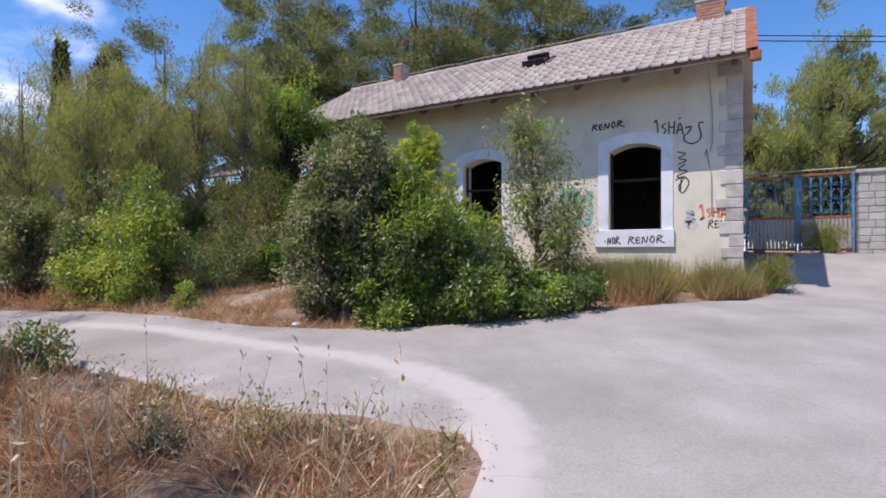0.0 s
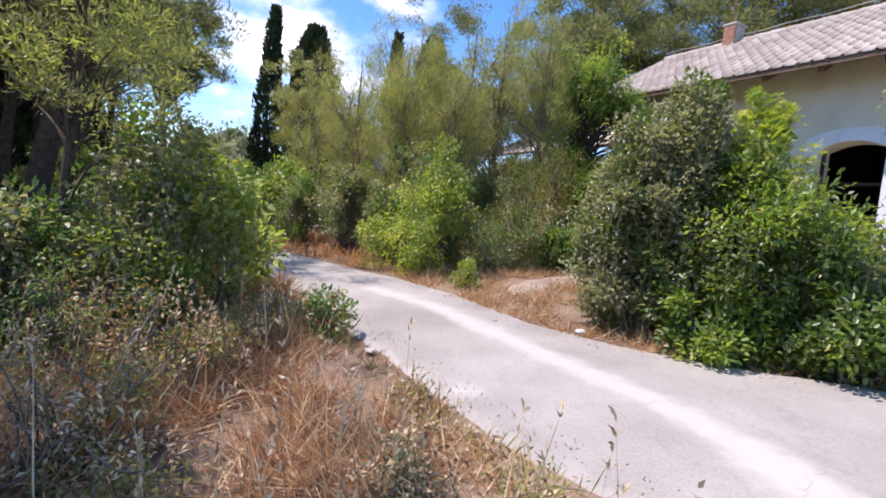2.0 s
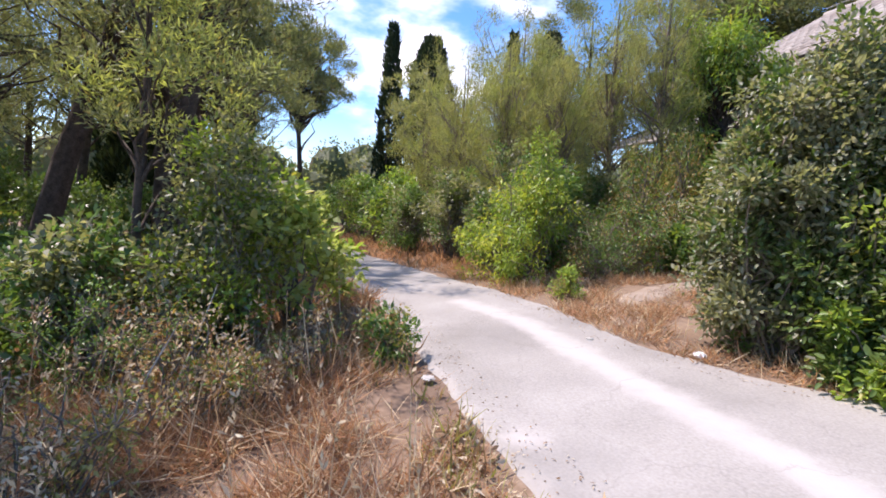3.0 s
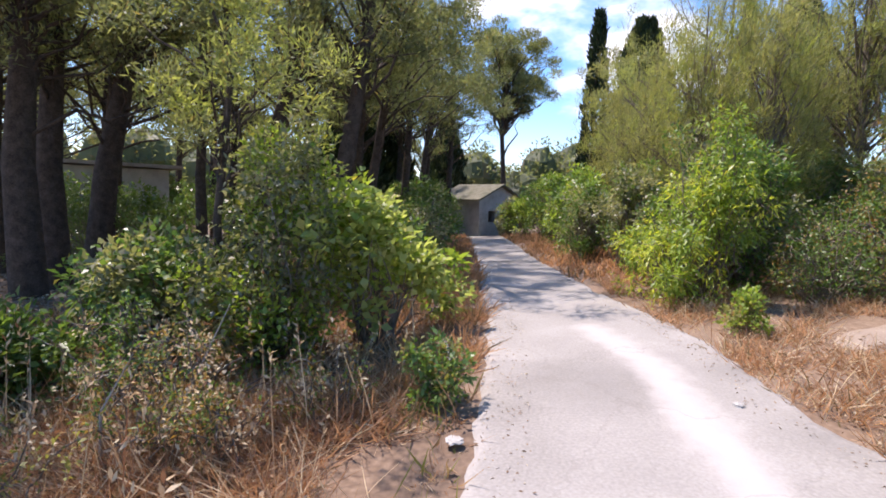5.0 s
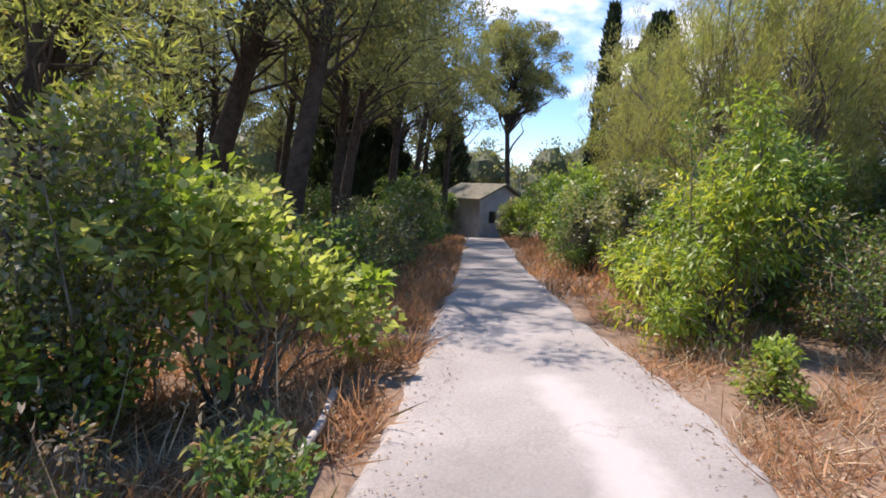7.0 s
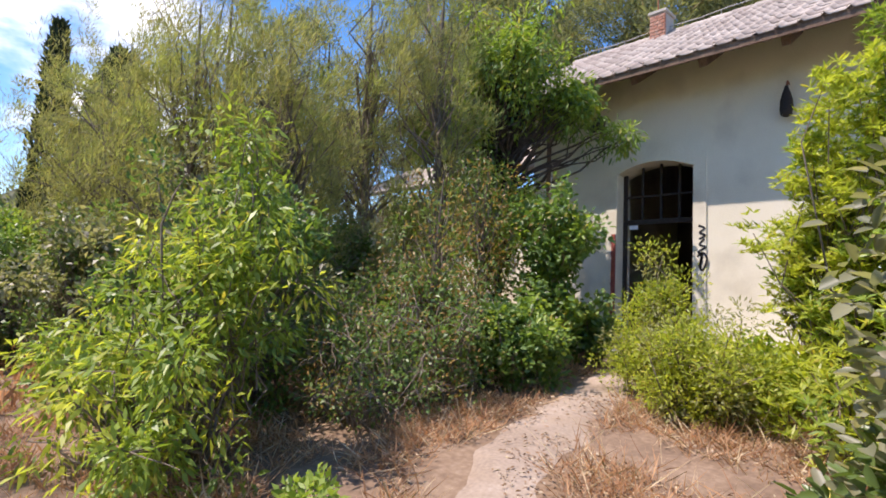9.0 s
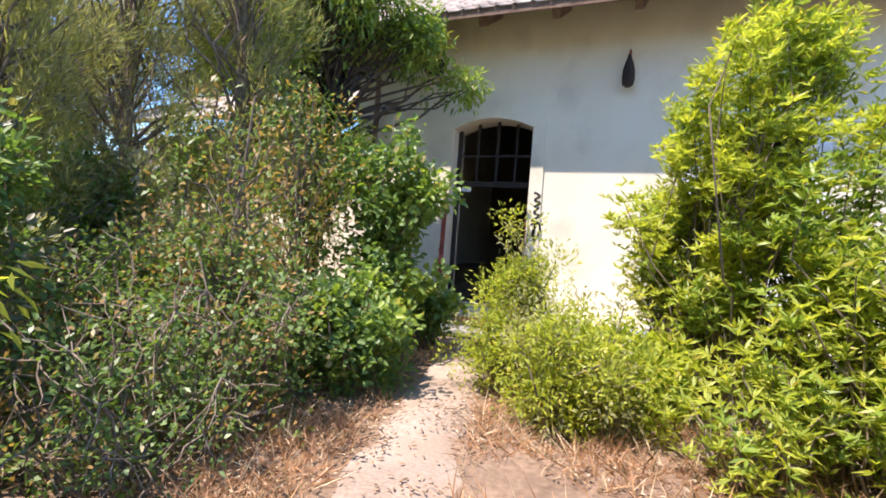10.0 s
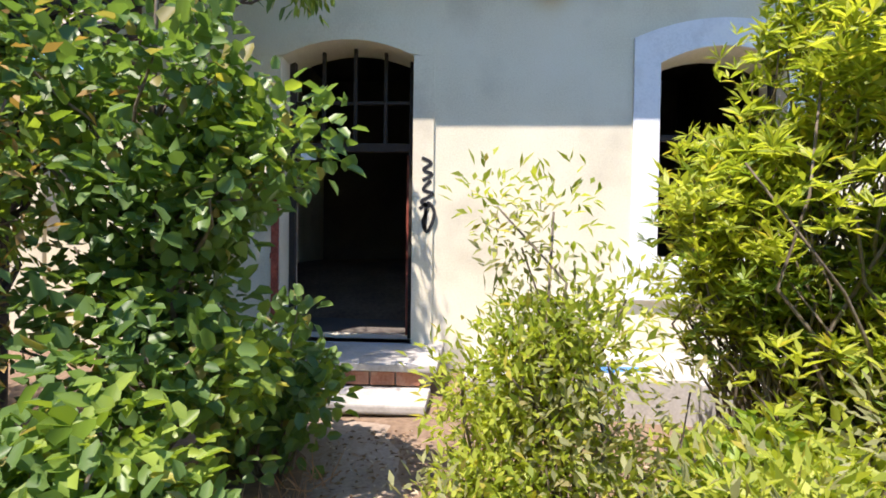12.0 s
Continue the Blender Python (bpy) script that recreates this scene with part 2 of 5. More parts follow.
# ---- mesh helpers ----
def mesh_from(name, verts, quads, mat):
    """A mesh from arrays of corners and quads."""
    me = bpy.data.meshes.new(name)
    n = len(quads)
    me.vertices.add(len(verts))
    me.vertices.foreach_set("co", np.asarray(verts, np.float32).ravel())
    me.loops.add(4 * n)
    me.loops.foreach_set("vertex_index", np.asarray(quads, np.int32).ravel())
    me.polygons.add(n)
    me.polygons.foreach_set("loop_start", np.arange(0, 4 * n, 4, dtype=np.int32))
    me.polygons.foreach_set("loop_total", np.full(n, 4, np.int32))
    me.update(calc_edges=True)
    me.materials.append(mat)
    return me


def part(name, bm, mat, parent, label=""):
    """Link a bmesh, or a mesh, as one object under a thing or a part."""
    if isinstance(bm, bmesh.types.BMesh):
        me = bpy.data.meshes.new(name)
        bm.to_mesh(me)
        bm.free()
        me.materials.append(mat)
    else:
        me = bm
    ob = new(name, me)
    if parent is not None:
        ob.parent = parent
    return tagged(ob, label)


def thing(name, x, y, z, label, category, group="", kind="", turn=0.0):
    ob = new(name)
    ob.empty_display_size = 0.2
    ob.matrix_basis = pose(x, y, z, 0, 0, turn)
    return tagged(ob, label, category, group, kind)


def box(bm, x0, x1, y0, y1, z0, z1, bevel=0.0):
    """Add a box with its edges broken by bevel."""
    r = bmesh.ops.create_cube(bm, size=1.0, matrix=Matrix.Translation(((x0 + x1) / 2, (y0 + y1) / 2, (z0 + z1) / 2)) @ Matrix.Diagonal((abs(x1 - x0), abs(y1 - y0), abs(z1 - z0), 1)))
    if bevel:
        es = list({e for v in r["verts"] for e in v.link_edges})
        bmesh.ops.bevel(bm, geom=es, offset=bevel, segments=2, affect="EDGES", profile=0.6)
    return bm


def boxed(x0, x1, y0, y1, z0, z1, bevel=0.0):
    return box(bmesh.new(), x0, x1, y0, y1, z0, z1, bevel)


def tubes(paths, sides=6):
    """Corners and quads of tapered tubes; each path is a list of (point, radius)."""
    V, F, base = [], [], 0
    ang = np.arange(sides) * 2 * np.pi / sides
    for path in paths:
        pts = np.array([p for p, _ in path], float)
        rad = np.array([r for _, r in path], float)
        tan = np.gradient(pts, axis=0)
        tan /= np.linalg.norm(tan, axis=1)[:, None] + 1e-9
        ref = np.where(np.abs(tan[:, 2:3]) > 0.9, np.array([[1.0, 0, 0]]), np.array([[0, 0, 1.0]]))
        u = np.cross(tan, ref)
        u /= np.linalg.norm(u, axis=1)[:, None] + 1e-9
        w = np.cross(tan, u)
        ring = pts[:, None] + rad[:, None, None] * (np.cos(ang)[None, :, None] * u[:, None] + np.sin(ang)[None, :, None] * w[:, None])
        V.append(ring.reshape(-1, 3))
        k = len(pts)
        i, j = np.meshgrid(np.arange(k - 1), np.arange(sides), indexing="ij")
        a = base + i * sides + j
        b = base + i * sides + (j + 1) % sides
        F.append(np.stack([a, b, b + sides, a + sides], -1).reshape(-1, 4))
        base += k * sides
    return np.concatenate(V), np.concatenate(F)


def broad_quads(n):
    return (np.arange(n)[:, None, None] * 6 + np.array(((0, 1, 2, 3), (0, 3, 4, 5)))[None]).reshape(-1, 4)


def leaves(pos, way, length, width, rng, fold=0.25, face=None, broad=False):
    """Corners and quads of folded pointed leaves that grow from pos along way; broad ones have six corners."""
    n = len(pos)
    way = way / (np.linalg.norm(way, axis=1)[:, None] + 1e-9)
    rnd = rng.normal(size=(n, 3)) if face is None else face + 0.5 * rng.normal(size=(n, 3))
    side = np.cross(way, rnd)
    side /= np.linalg.norm(side, axis=1)[:, None] + 1e-9
    up = np.cross(side, way)
    length, width = np.broadcast_to(length, n)[:, None], np.broadcast_to(width, n)[:, None]
    mid = pos + way * length * 0.45 + up * width * fold
    tip = pos + way * length - up * width * fold * 0.6
    if broad:
        low, high = pos + way * length * 0.22 + up * width * fold, pos + way * length * 0.68 + up * width * fold * 0.6
        V = np.stack([pos, low + side * width * 0.46, high + side * width * 0.42, tip, high - side * width * 0.42, low - side * width * 0.46], 1).reshape(-1, 3)
        return V, broad_quads(n)
    V = np.stack([pos, mid + side * width * 0.5, tip, mid - side * width * 0.5], 1).reshape(-1, 3)
    F = np.arange(4 * n).reshape(n, 4)
    return V, F


def on_ball(rng, n):
    v = rng.normal(size=(n, 3))
    return v / (np.linalg.norm(v, axis=1)[:, None] + 1e-9)


def bend(a, b, r0, r1, rng, k=5, wob=0.08, sag=0.0):
    """A bent limb from a to b that tapers from r0 to r1."""
    a, b = np.array(a, float), np.array(b, float)
    d = np.linalg.norm(b - a)
    out = []
    for i in range(k + 1):
        f = i / k
        p = a + (b - a) * f + rng.normal(size=3) * wob * d * math.sin(math.pi * f) * 0.5
        p[2] += sag * d * math.sin(math.pi * f)
        out.append((p, r0 + (r1 - r0) * f))
    return out


def plant(name, x, y, label, category, lobes, leaf, mats, seed, trunk=None, limb_r=0.02, group="", skin=0.55, droop=0.0, clumps=26, per=90, spread=0.28, whorl=False, needle=False, bark="twig", z=None, up=0.2, fine=None, limbs=1.0, spray=False):
    """A tree or shrub: stem, limbs to clumps of leaves in ragged lobes.
    lobes: (dx, dy, dz, rx, ry, rz, share); leaf: (length, width); mats: crown material, then a second for some clumps."""
    rng = np.random.default_rng(seed)
    z0 = ground_height(x, y) if z is None else z
    ob = thing(name, x, y, z0 - 0.03, label, category, group)
    paths = []
    hub = np.array((0.0, 0.0, 0.0))
    if trunk:
        pts = [np.array(p[:3], float) for p in trunk]
        paths.append([(p, q[3]) for p, q in zip(pts, trunk)])
        hub = pts[-1]
    V1, V2 = [], []
    broad = not needle and leaf[1] > 0.03 and -11.2 < x < -2 and y > 5.4
    cents = []
    total = sum(l[6] for l in lobes)
    for dx, dy, dz, rx, ry, rz, share in lobes:
        k = max(2, int(clumps * share / total))
        dirs = on_ball(rng, k)
        rad = np.where(rng.random(k) < skin, 0.72 + 0.33 * rng.random(k), 0.25 + 0.6 * rng.random(k))
        rad = rad * np.where(rng.random(k) < 0.2, 1.0 + 0.4 * rng.random(k), 1.0)
        rad = rad * np.array([0.98 + 0.42 * noise.noise((q[0] * 1.6 + seed, q[1] * 1.6 + dx, q[2] * 1.6 + dz)) for q in dirs])
        c = np.array((dx, dy, dz)) + dirs * rad[:, None] * np.array((rx, ry, rz))
        cents.append(c)
    cents = np.concatenate(cents)
    cents = cents[cents[:, 2] > 0.05]
    for i, c in enumerate(cents):
        if rng.random() < limbs:
            if trunk:
                f = np.clip((c[2] / max(hub[2], 0.1)) * 0.75 - 0.1 * rng.random(), 0.12, 1.0)
                s = f * (len(pts) - 1)
                j = min(int(s), len(pts) - 2)
                start = pts[j] + (pts[j + 1] - pts[j]) * (s - j)
                r0 = min(limb_r * 1.6, (trunk[j][3] + (trunk[j + 1][3] - trunk[j][3]) * (s - j)) * 0.6)
            else:
                start = np.array((c[0] * 0.25 + rng.normal() * 0.06, c[1] * 0.25 + rng.normal() * 0.06, 0.0))
                r0 = limb_r
            paths.append(bend(start, c, r0, 0.003 + limb_r * 0.12, rng, 4, 0.16, 0.05))
        n = int(per * (0.6 + 0.8 * rng.random()))
        sp = spread * (0.7 + 0.6 * rng.random())
        if spray:
            t = on_ball(rng, n)
            p = c + t * (rng.random(n) ** 0.6)[:, None] * sp * np.array((0.75, 0.75, 1.15)) + np.array((0, 0, 0.1))
            w = t * 0.5 + rng.normal(size=(n, 3)) * 0.35 + np.array((0.25, 0.2, 0.8))
        elif needle:
            t = on_ball(rng, n)
            p = c + t * (rng.random(n) ** 0.5)[:, None] * sp * np.array((1, 1, 0.65))
            w = t * 0.6 + rng.normal(size=(n, 3)) * 0.5 + np.array((0, 0, up))
        elif whorl:
            k = max(1, n // 9)
            tip = c + on_ball(rng, k) * (rng.random(k) ** 0.4)[:, None] * sp
            p = np.repeat(tip, 9, 0)
            axis = np.repeat(on_ball(rng, k) * 0.5 + np.array((0, 0, 0.8)), 9, 0)
            w = rng.normal(size=(k * 9, 3))
            w = np.cross(axis, w)
            w = w / (np.linalg.norm(w, axis=1)[:, None] + 1e-9) + axis * 0.55
            n = k * 9
        else:
            t = on_ball(rng, n)
            p = c + t * (rng.random(n) ** 0.45)[:, None] * sp
            w = t + rng.normal(size=(n, 3)) * 0.6 + np.array((0, 0, up - droop))
        ln_ = leaf[0] * (0.6 + 0.7 * rng.random(n))
        wd_ = leaf[1] * (0.7 + 0.6 * rng.random(n))
        face = None if needle else np.tile((0.1, -0.2, 1.0), (n, 1))
        (V2 if len(mats) > 1 and rng.random() < 0.3 else V1).append(leaves(p, w, ln_, wd_, rng, face=face, broad=broad)[0])
    if fine:
        k = fine
        idx = rng.integers(0, len(cents), k)
        for i in idx:
            d = on_ball(rng, 1)[0] * spread * 1.4
            paths.append(bend(cents[i], cents[i] + d, 0.005, 0.002, rng, 3, 0.1))
    if trunk:
        v, f = tubes(paths[:1], 9)
        part("trunk", mesh_from("trunk", v, f, M[bark]), None, ob)
        paths = paths[1:]
    if paths:
        v, f = tubes(paths, 5)
        tagged(part("branch" if trunk else "stem", mesh_from("wood", v, f, M[bark]), None, ob), kind="stuff")
    for lst, mat, nm in ((V1, mats[0], "crown"), (V2, mats[-1], "crown")):
        if lst:
            v = np.concatenate(lst)
            part(nm, mesh_from(nm, v, broad_quads(len(v) // 6) if broad else np.arange(len(v)).reshape(-1, 4), M[mat]), None, ob)
    return ob


# ---- ground and road ----
def strip_ground():
    xs = sorted(set([-2500, -1200, -600, -300, -160, -100, -80] + [i * 1.0 for i in range(-62, -16)] + [i * 0.25 for i in range(-64, 41)] + [11 + i for i in range(20)] + [40, 60, 100, 200, 500, 1200, 2500]))
    ys = sorted(set([-2500, -1000, -400, -200, -100, -60, -40] + [i * 1.0 for i in range(-30, -6)] + [i * 0.25 for i in range(-24, 57)] + [15 + i for i in range(20)] + [40, 60, 100, 200, 500, 1200, 2500]))
    V = []
    for x in xs:
        for y in ys:
            near = max(0.0, 1 - max(abs(x + 5) / 18, abs(y - 4) / 12))
            z = ground_height(x, y) + near * 0.035 * noise.noise((x * 1.3, y * 1.3, 0)) + near * 0.015 * noise.noise((x * 5, y * 5, 3)) - 0.02
            V.append((x, y, z))
    k = len(ys)
    F = [(i * k + j, (i + 1) * k + j, (i + 1) * k + j + 1, i * k + j + 1) for i in range(len(xs) - 1) for j in range(k - 1)]
    ob = new("ground", mesh_from("ground", V, F, M["soil"]))
    return tagged(ob, "dry brown earth with leaf litter beside the lane", "ground", kind="structure")


strip_ground()

# the lane: stations of (x, nearer edge y, farther edge y)
LANE = [(-46, -2.2, 0.2), (-34, -0.7, 1.5), (-26, 0.4, 2.3), (-20, 1.1, 2.8), (-16, 1.6, 3.1), (-13.5, 1.85, 3.4), (-11.5, 2.05, 3.65), (-9.3, 2.25, 3.9), (-8.0, 2.4, 4.15), (-7.0, 2.45, 4.4), (-6.1, 2.5, 4.45),
        (-5.2, 2.48, 4.5), (-4.5, 2.5, 4.85), (-3.6, 2.56, 5.45), (-2.9, 2.66, 6.1), (-2.4, 2.8, 6.8), (-2.0, 2.88, 7.6), (-1.6, 2.9, 8.1), (-1.3, 2.6, 8.5), (-1.1, 1.9, 8.8), (-0.7, -1.5, 9.4), (0.0, -4.5, 10.2), (0.5, -5.0, 12.3), (1.0, -6.0, 15.5), (3.0, -7.0, 16.5), (6.0, -8.0, 18.0), (11.0, -8.0, 20.0), (20, -8, 22)]
DUST = [(-0.8, 1.3), (-1.1, 2.4), (-1.36, 3.05), (-1.75, 3.55), (-2.5, 3.85), (-3.4, 3.95), (-4.3, 3.86), (-5.5, 3.78), (-6.2, 3.8), (-6.75, 3.65), (-7.4, 3.45)]


def edge_at(x, k):
    for a, b in zip(LANE, LANE[1:]):
        if a[0] <= x <= b[0]:
            f = (x - a[0]) / (b[0] - a[0])
            return a[k] + (b[k] - a[k]) * f
    return LANE[-1][k]


def seg_dist(x, y, pts):
    best = 9.0
    for (ax, ay), (bx, by) in zip(pts, pts[1:]):
        dx, dy = bx - ax, by - ay
        f = max(0, min(1, ((x - ax) * dx + (y - ay) * dy) / (dx * dx + dy * dy)))
        best = min(best, math.hypot(x - ax - f * dx, y - ay - f * dy))
    return best


def road_material():
    m = material("old_pale_asphalt", [(0.25, 0.232, 0.205), (0.33, 0.308, 0.276), (0.41, 0.387, 0.35)], 1.2, 0.93, 0.5, 55, ((0.225, 0.21, 0.19), 0.7, 0.6))
    nt, ln = m.node_tree.nodes, m.node_tree.links
    b = nt["Principled BSDF"]
    old = b.inputs["Base Color"].links[0].from_socket
    at = nt.new("ShaderNodeAttribute")
    at.attribute_name = "dust"
    tc, n = nt.new("ShaderNodeTexCoord"), nt.new("ShaderNodeTexNoise")
    n.inputs["Scale"].default_value, n.inputs["Detail"].default_value = 6, 6
    ln.new(tc.outputs["Object"], n.inputs["Vector"])
    mul = nt.new("ShaderNodeMath")
    mul.operation = "MULTIPLY_ADD"
    mul.inputs[1].default_value, mul.inputs[2].default_value = 0.8, -0.4
    ln.new(n.outputs["Fac"], mul.inputs[0])
    add = nt.new("ShaderNodeMath")
    ln.new(at.outputs["Fac"], add.inputs[0])
    ln.new(mul.outputs[0], add.inputs[1])
    mr = nt.new("ShaderNodeMapRange")
    mr.interpolation_type = "SMOOTHSTEP"
    mr.inputs["From Min"].default_value, mr.inputs["From Max"].default_value = 0.12, 0.85
    ln.new(add.outputs[0], mr.inputs["Value"])
    mx = nt.new("ShaderNodeMix")
    mx.data_type = "RGBA"
    mx.inputs["B"].default_value = (0.46, 0.43, 0.395, 1)
    ln.new(mr.outputs[0], mx.inputs["Factor"])
    ln.new(old, mx.inputs["A"])
    # fine cracks
    vo = nt.new("ShaderNodeTexVoronoi")
    vo.feature = "DISTANCE_TO_EDGE"
    vo.inputs["Scale"].default_value = 0.9
    warp = nt.new("ShaderNodeMix")
    warp.data_type = "RGBA"
    warp.blend_type = "ADD"
    warp.inputs["Factor"].default_value = 0.35
    ln.new(tc.outputs["Object"], warp.inputs["A"])
    ln.new(n.outputs["Color"], warp.inputs["B"])
    ln.new(warp.outputs["Result"], vo.inputs["Vector"])
    lt = nt.new("ShaderNodeMapRange")
    lt.inputs["From Min"].default_value, lt.inputs["From Max"].default_value = 0.0, 0.012
    lt.inputs["To Min"].default_value, lt.inputs["To Max"].default_value = 0.3, 0.0
    ln.new(vo.outputs["Distance"], lt.inputs["Value"])
    mx2 = nt.new("ShaderNodeMix")
    mx2.data_type = "RGBA"
    mx2.inputs["B"].default_value = (0.2, 0.18, 0.16, 1)
    ln.new(lt.outputs[0], mx2.inputs["Factor"])
    ln.new(mx.outputs["Result"], mx2.inputs["A"])
    ln.new(mx2.outputs["Result"], b.inputs["Base Color"])
    return m


def build_road():
    xs = [-45 + i * 0.5 for i in range(6)] + [-42 + i * 0.5 for i in range(64)] + [-10 + i * 0.1 for i in range(112)] + [1.2 + i * 0.4 for i in range(48)]
    nv = 44
    V, dust = [], []
    for x in xs:
        y0, y1 = edge_at(x, 1), edge_at(x, 2)
        y0 += 0.10 * noise.noise((x * 1.7, 1, 0)) + 0.05 * noise.noise((x * 6, 1, 0))
        y1 += 0.10 * noise.noise((x * 1.7, 7, 0)) + 0.05 * noise.noise((x * 6, 7, 0))
        for j in range(nv):
            f = j / (nv - 1)
            y = y0 + (y1 - y0) * f
            e = 1 if j in (0, nv - 1) else 0
            V.append((x, y, ground_height(x, y) + 0.018 + 0.012 * noise.noise((x * 0.9, y * 0.9, 5)) - 0.05 * e))
            d = (1 - seg_dist(x, y, DUST) / (0.36 if x > -2.8 else 0.29)) * (1.15 if x > -2.8 else 0.95)
            patch = 1 - math.hypot(x + 4.0, y - 2.75) / 0.25
            side = 0.55 - min(y - y0, y1 - y) / 0.35
            dust.append(max(0.0, d, 0.8 * patch, side * 0.8))
    F = [(i * nv + j, (i + 1) * nv + j, (i + 1) * nv + j + 1, i * nv + j + 1) for i in range(len(xs) - 1) for j in range(nv - 1)]
    me = mesh_from("road", V, F, road_material())
    at = me.attributes.new("dust", "FLOAT", "POINT")
    at.data.foreach_set("value", np.array(dust, np.float32))
    me.polygons.foreach_set("use_smooth", np.ones(len(F), bool))
    return tagged(new("road", me), "pale worn asphalt lane with a dusty wheel track", "road", kind="structure")


build_road()

# ---- the house ----
YF, X0, X1, YB = 11.74, -11.4, -0.07, 17.9
EAVE_Y, EAVE_Z, RIDGE_Y, RIDGE_Z = 10.95, 5.03, 14.64, 7.25
SLOPE = (RIDGE_Z - EAVE_Z) / (RIDGE_Y - EAVE_Y)
OPENINGS = [(-9.67, -8.45, 1.04, 3.65, 0.15), (-6.27, -5.19, 1.86, 3.57, 0.15), (-2.62, -1.54, 1.86, 3.57, 0.15)]
house = thing("station_house", (X0 + X1) / 2, YF, 0.3, "abandoned cream plastered station house with grey tiled roof", "house")
HX, HZ = (X0 + X1) / 2, 0.3


def hpart(name, bm, mat, parent=None, label=""):
    """A part of the house, built in world places."""
    bm.transform(Matrix.Translation((-HX, -YF, -HZ)))
    return part(name, bm, mat, house if parent is None else parent, label)


def arch_z(x, x0, x1, zs, rise):
    u = (2 * x - x0 - x1) / (x1 - x0)
    return zs + rise * (1 - u * u)


def prism(bm, ring, y0, y1):
    """A flat ring of (x, z) drawn out from y0 to y1."""
    a = [bm.verts.new((x, y0, z)) for x, z in ring]
    b = [bm.verts.new((x, y1, z)) for x, z in ring]
    n = len(ring)
    bm.faces.new(a)
    bm.faces.new(b[::-1])
    for i in range(n):
        bm.faces.new((a[i], b[i], b[(i + 1) % n], a[(i + 1) % n]))


def front_wall(x0, x1, y0, y1, zb, zt, openings):
    bm = bmesh.new()
    x = x0
    for a, b, s, sp, rise in openings:
        box(bm, x, a, y0, y1, zb, zt)
        box(bm, a, b, y0, y1, zb, s)
        k = 12
        for i in range(k):
            p, q = a + (b - a) * i / k, a + (b - a) * (i + 1) / k
            prism(bm, [(p, arch_z(p, a, b, sp, rise)), (q, arch_z(q, a, b, sp, rise)), (q, zt), (p, zt)], y0, y1)
        x = b
    box(bm, x, x1, y0, y1, zb, zt)
    bmesh.ops.remove_doubles(bm, verts=bm.verts, dist=0.0005)
    bmesh.ops.recalc_face_normals(bm, faces=bm.faces)
    return bm


WT = EAVE_Z + SLOPE * (YF - EAVE_Y) - 0.12
hpart("front_wall", front_wall(X0, X1, YF, YF + 0.45, 0.0, WT, OPENINGS), M["plaster"])
bm = boxed(X0, X1, YB - 0.45, YB, 0.0, WT)
hpart("back_wall", bm, M["plaster"])
for xa, xb in ((X0, X0 + 0.45), (X1 - 0.45, X1)):
    bm = bmesh.new()
    a = [bm.verts.new((xa, y, z)) for y, z in ((YF + 0.45, 0), (YB - 0.45, 0), (YB - 0.45, WT - 0.002), (RIDGE_Y, RIDGE_Z - 0.14), (YF + 0.45, WT - 0.002))]
    b = [bm.verts.new((xb, v.co.y, v.co.z)) for v in a]
    bm.faces.new(a)
    bm.faces.new(b[::-1])
    for i in range(5):
        bm.faces.new((a[i], b[i], b[(i + 1) % 5], a[(i + 1) % 5]))
    bmesh.ops.recalc_face_normals(bm, faces=bm.faces)
    hpart("gable_wall", bm, M["plaster"])
# floor, ceiling, partitions and back lining in a darker plaster than the outer walls
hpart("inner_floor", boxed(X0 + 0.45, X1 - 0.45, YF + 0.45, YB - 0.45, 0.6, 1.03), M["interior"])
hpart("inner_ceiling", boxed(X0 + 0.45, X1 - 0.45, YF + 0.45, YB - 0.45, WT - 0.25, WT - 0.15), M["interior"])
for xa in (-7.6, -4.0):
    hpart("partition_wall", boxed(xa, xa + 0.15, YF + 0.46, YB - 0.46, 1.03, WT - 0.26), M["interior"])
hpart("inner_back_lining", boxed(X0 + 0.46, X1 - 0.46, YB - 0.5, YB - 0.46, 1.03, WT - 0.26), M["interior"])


def surround(a, b, s, sp, rise, band, door=False):
    """The white painted band round an opening, standing a little proud."""
    bm = bmesh.new()
    y0, y1 = YF - 0.025, YF + 0.0
    zb = 0.8 if door else s
    box(bm, a - band, a, y0, y1, zb, sp, 0.004)
    box(bm, b, b + band, y0, y1, zb, sp, 0.004)
    k = 14
    A, B_ = a - band, b + band
    for i in range(k):
        p, q = A + (B_ - A) * i / k, A + (B_ - A) * (i + 1) / k
        lo = lambda x: arch_z(min(max(x, a), b), a, b, sp, rise)
        prism(bm, [(p, lo(p)), (q, lo(q)), (q, arch_z(q, A, B_, sp + band * 0.95, rise + 0.02)), (p, arch_z(p, A, B_, sp + band * 0.95, rise + 0.02))], y0, y1)
    bmesh.ops.recalc_face_normals(bm, faces=bm.faces)
    return bm


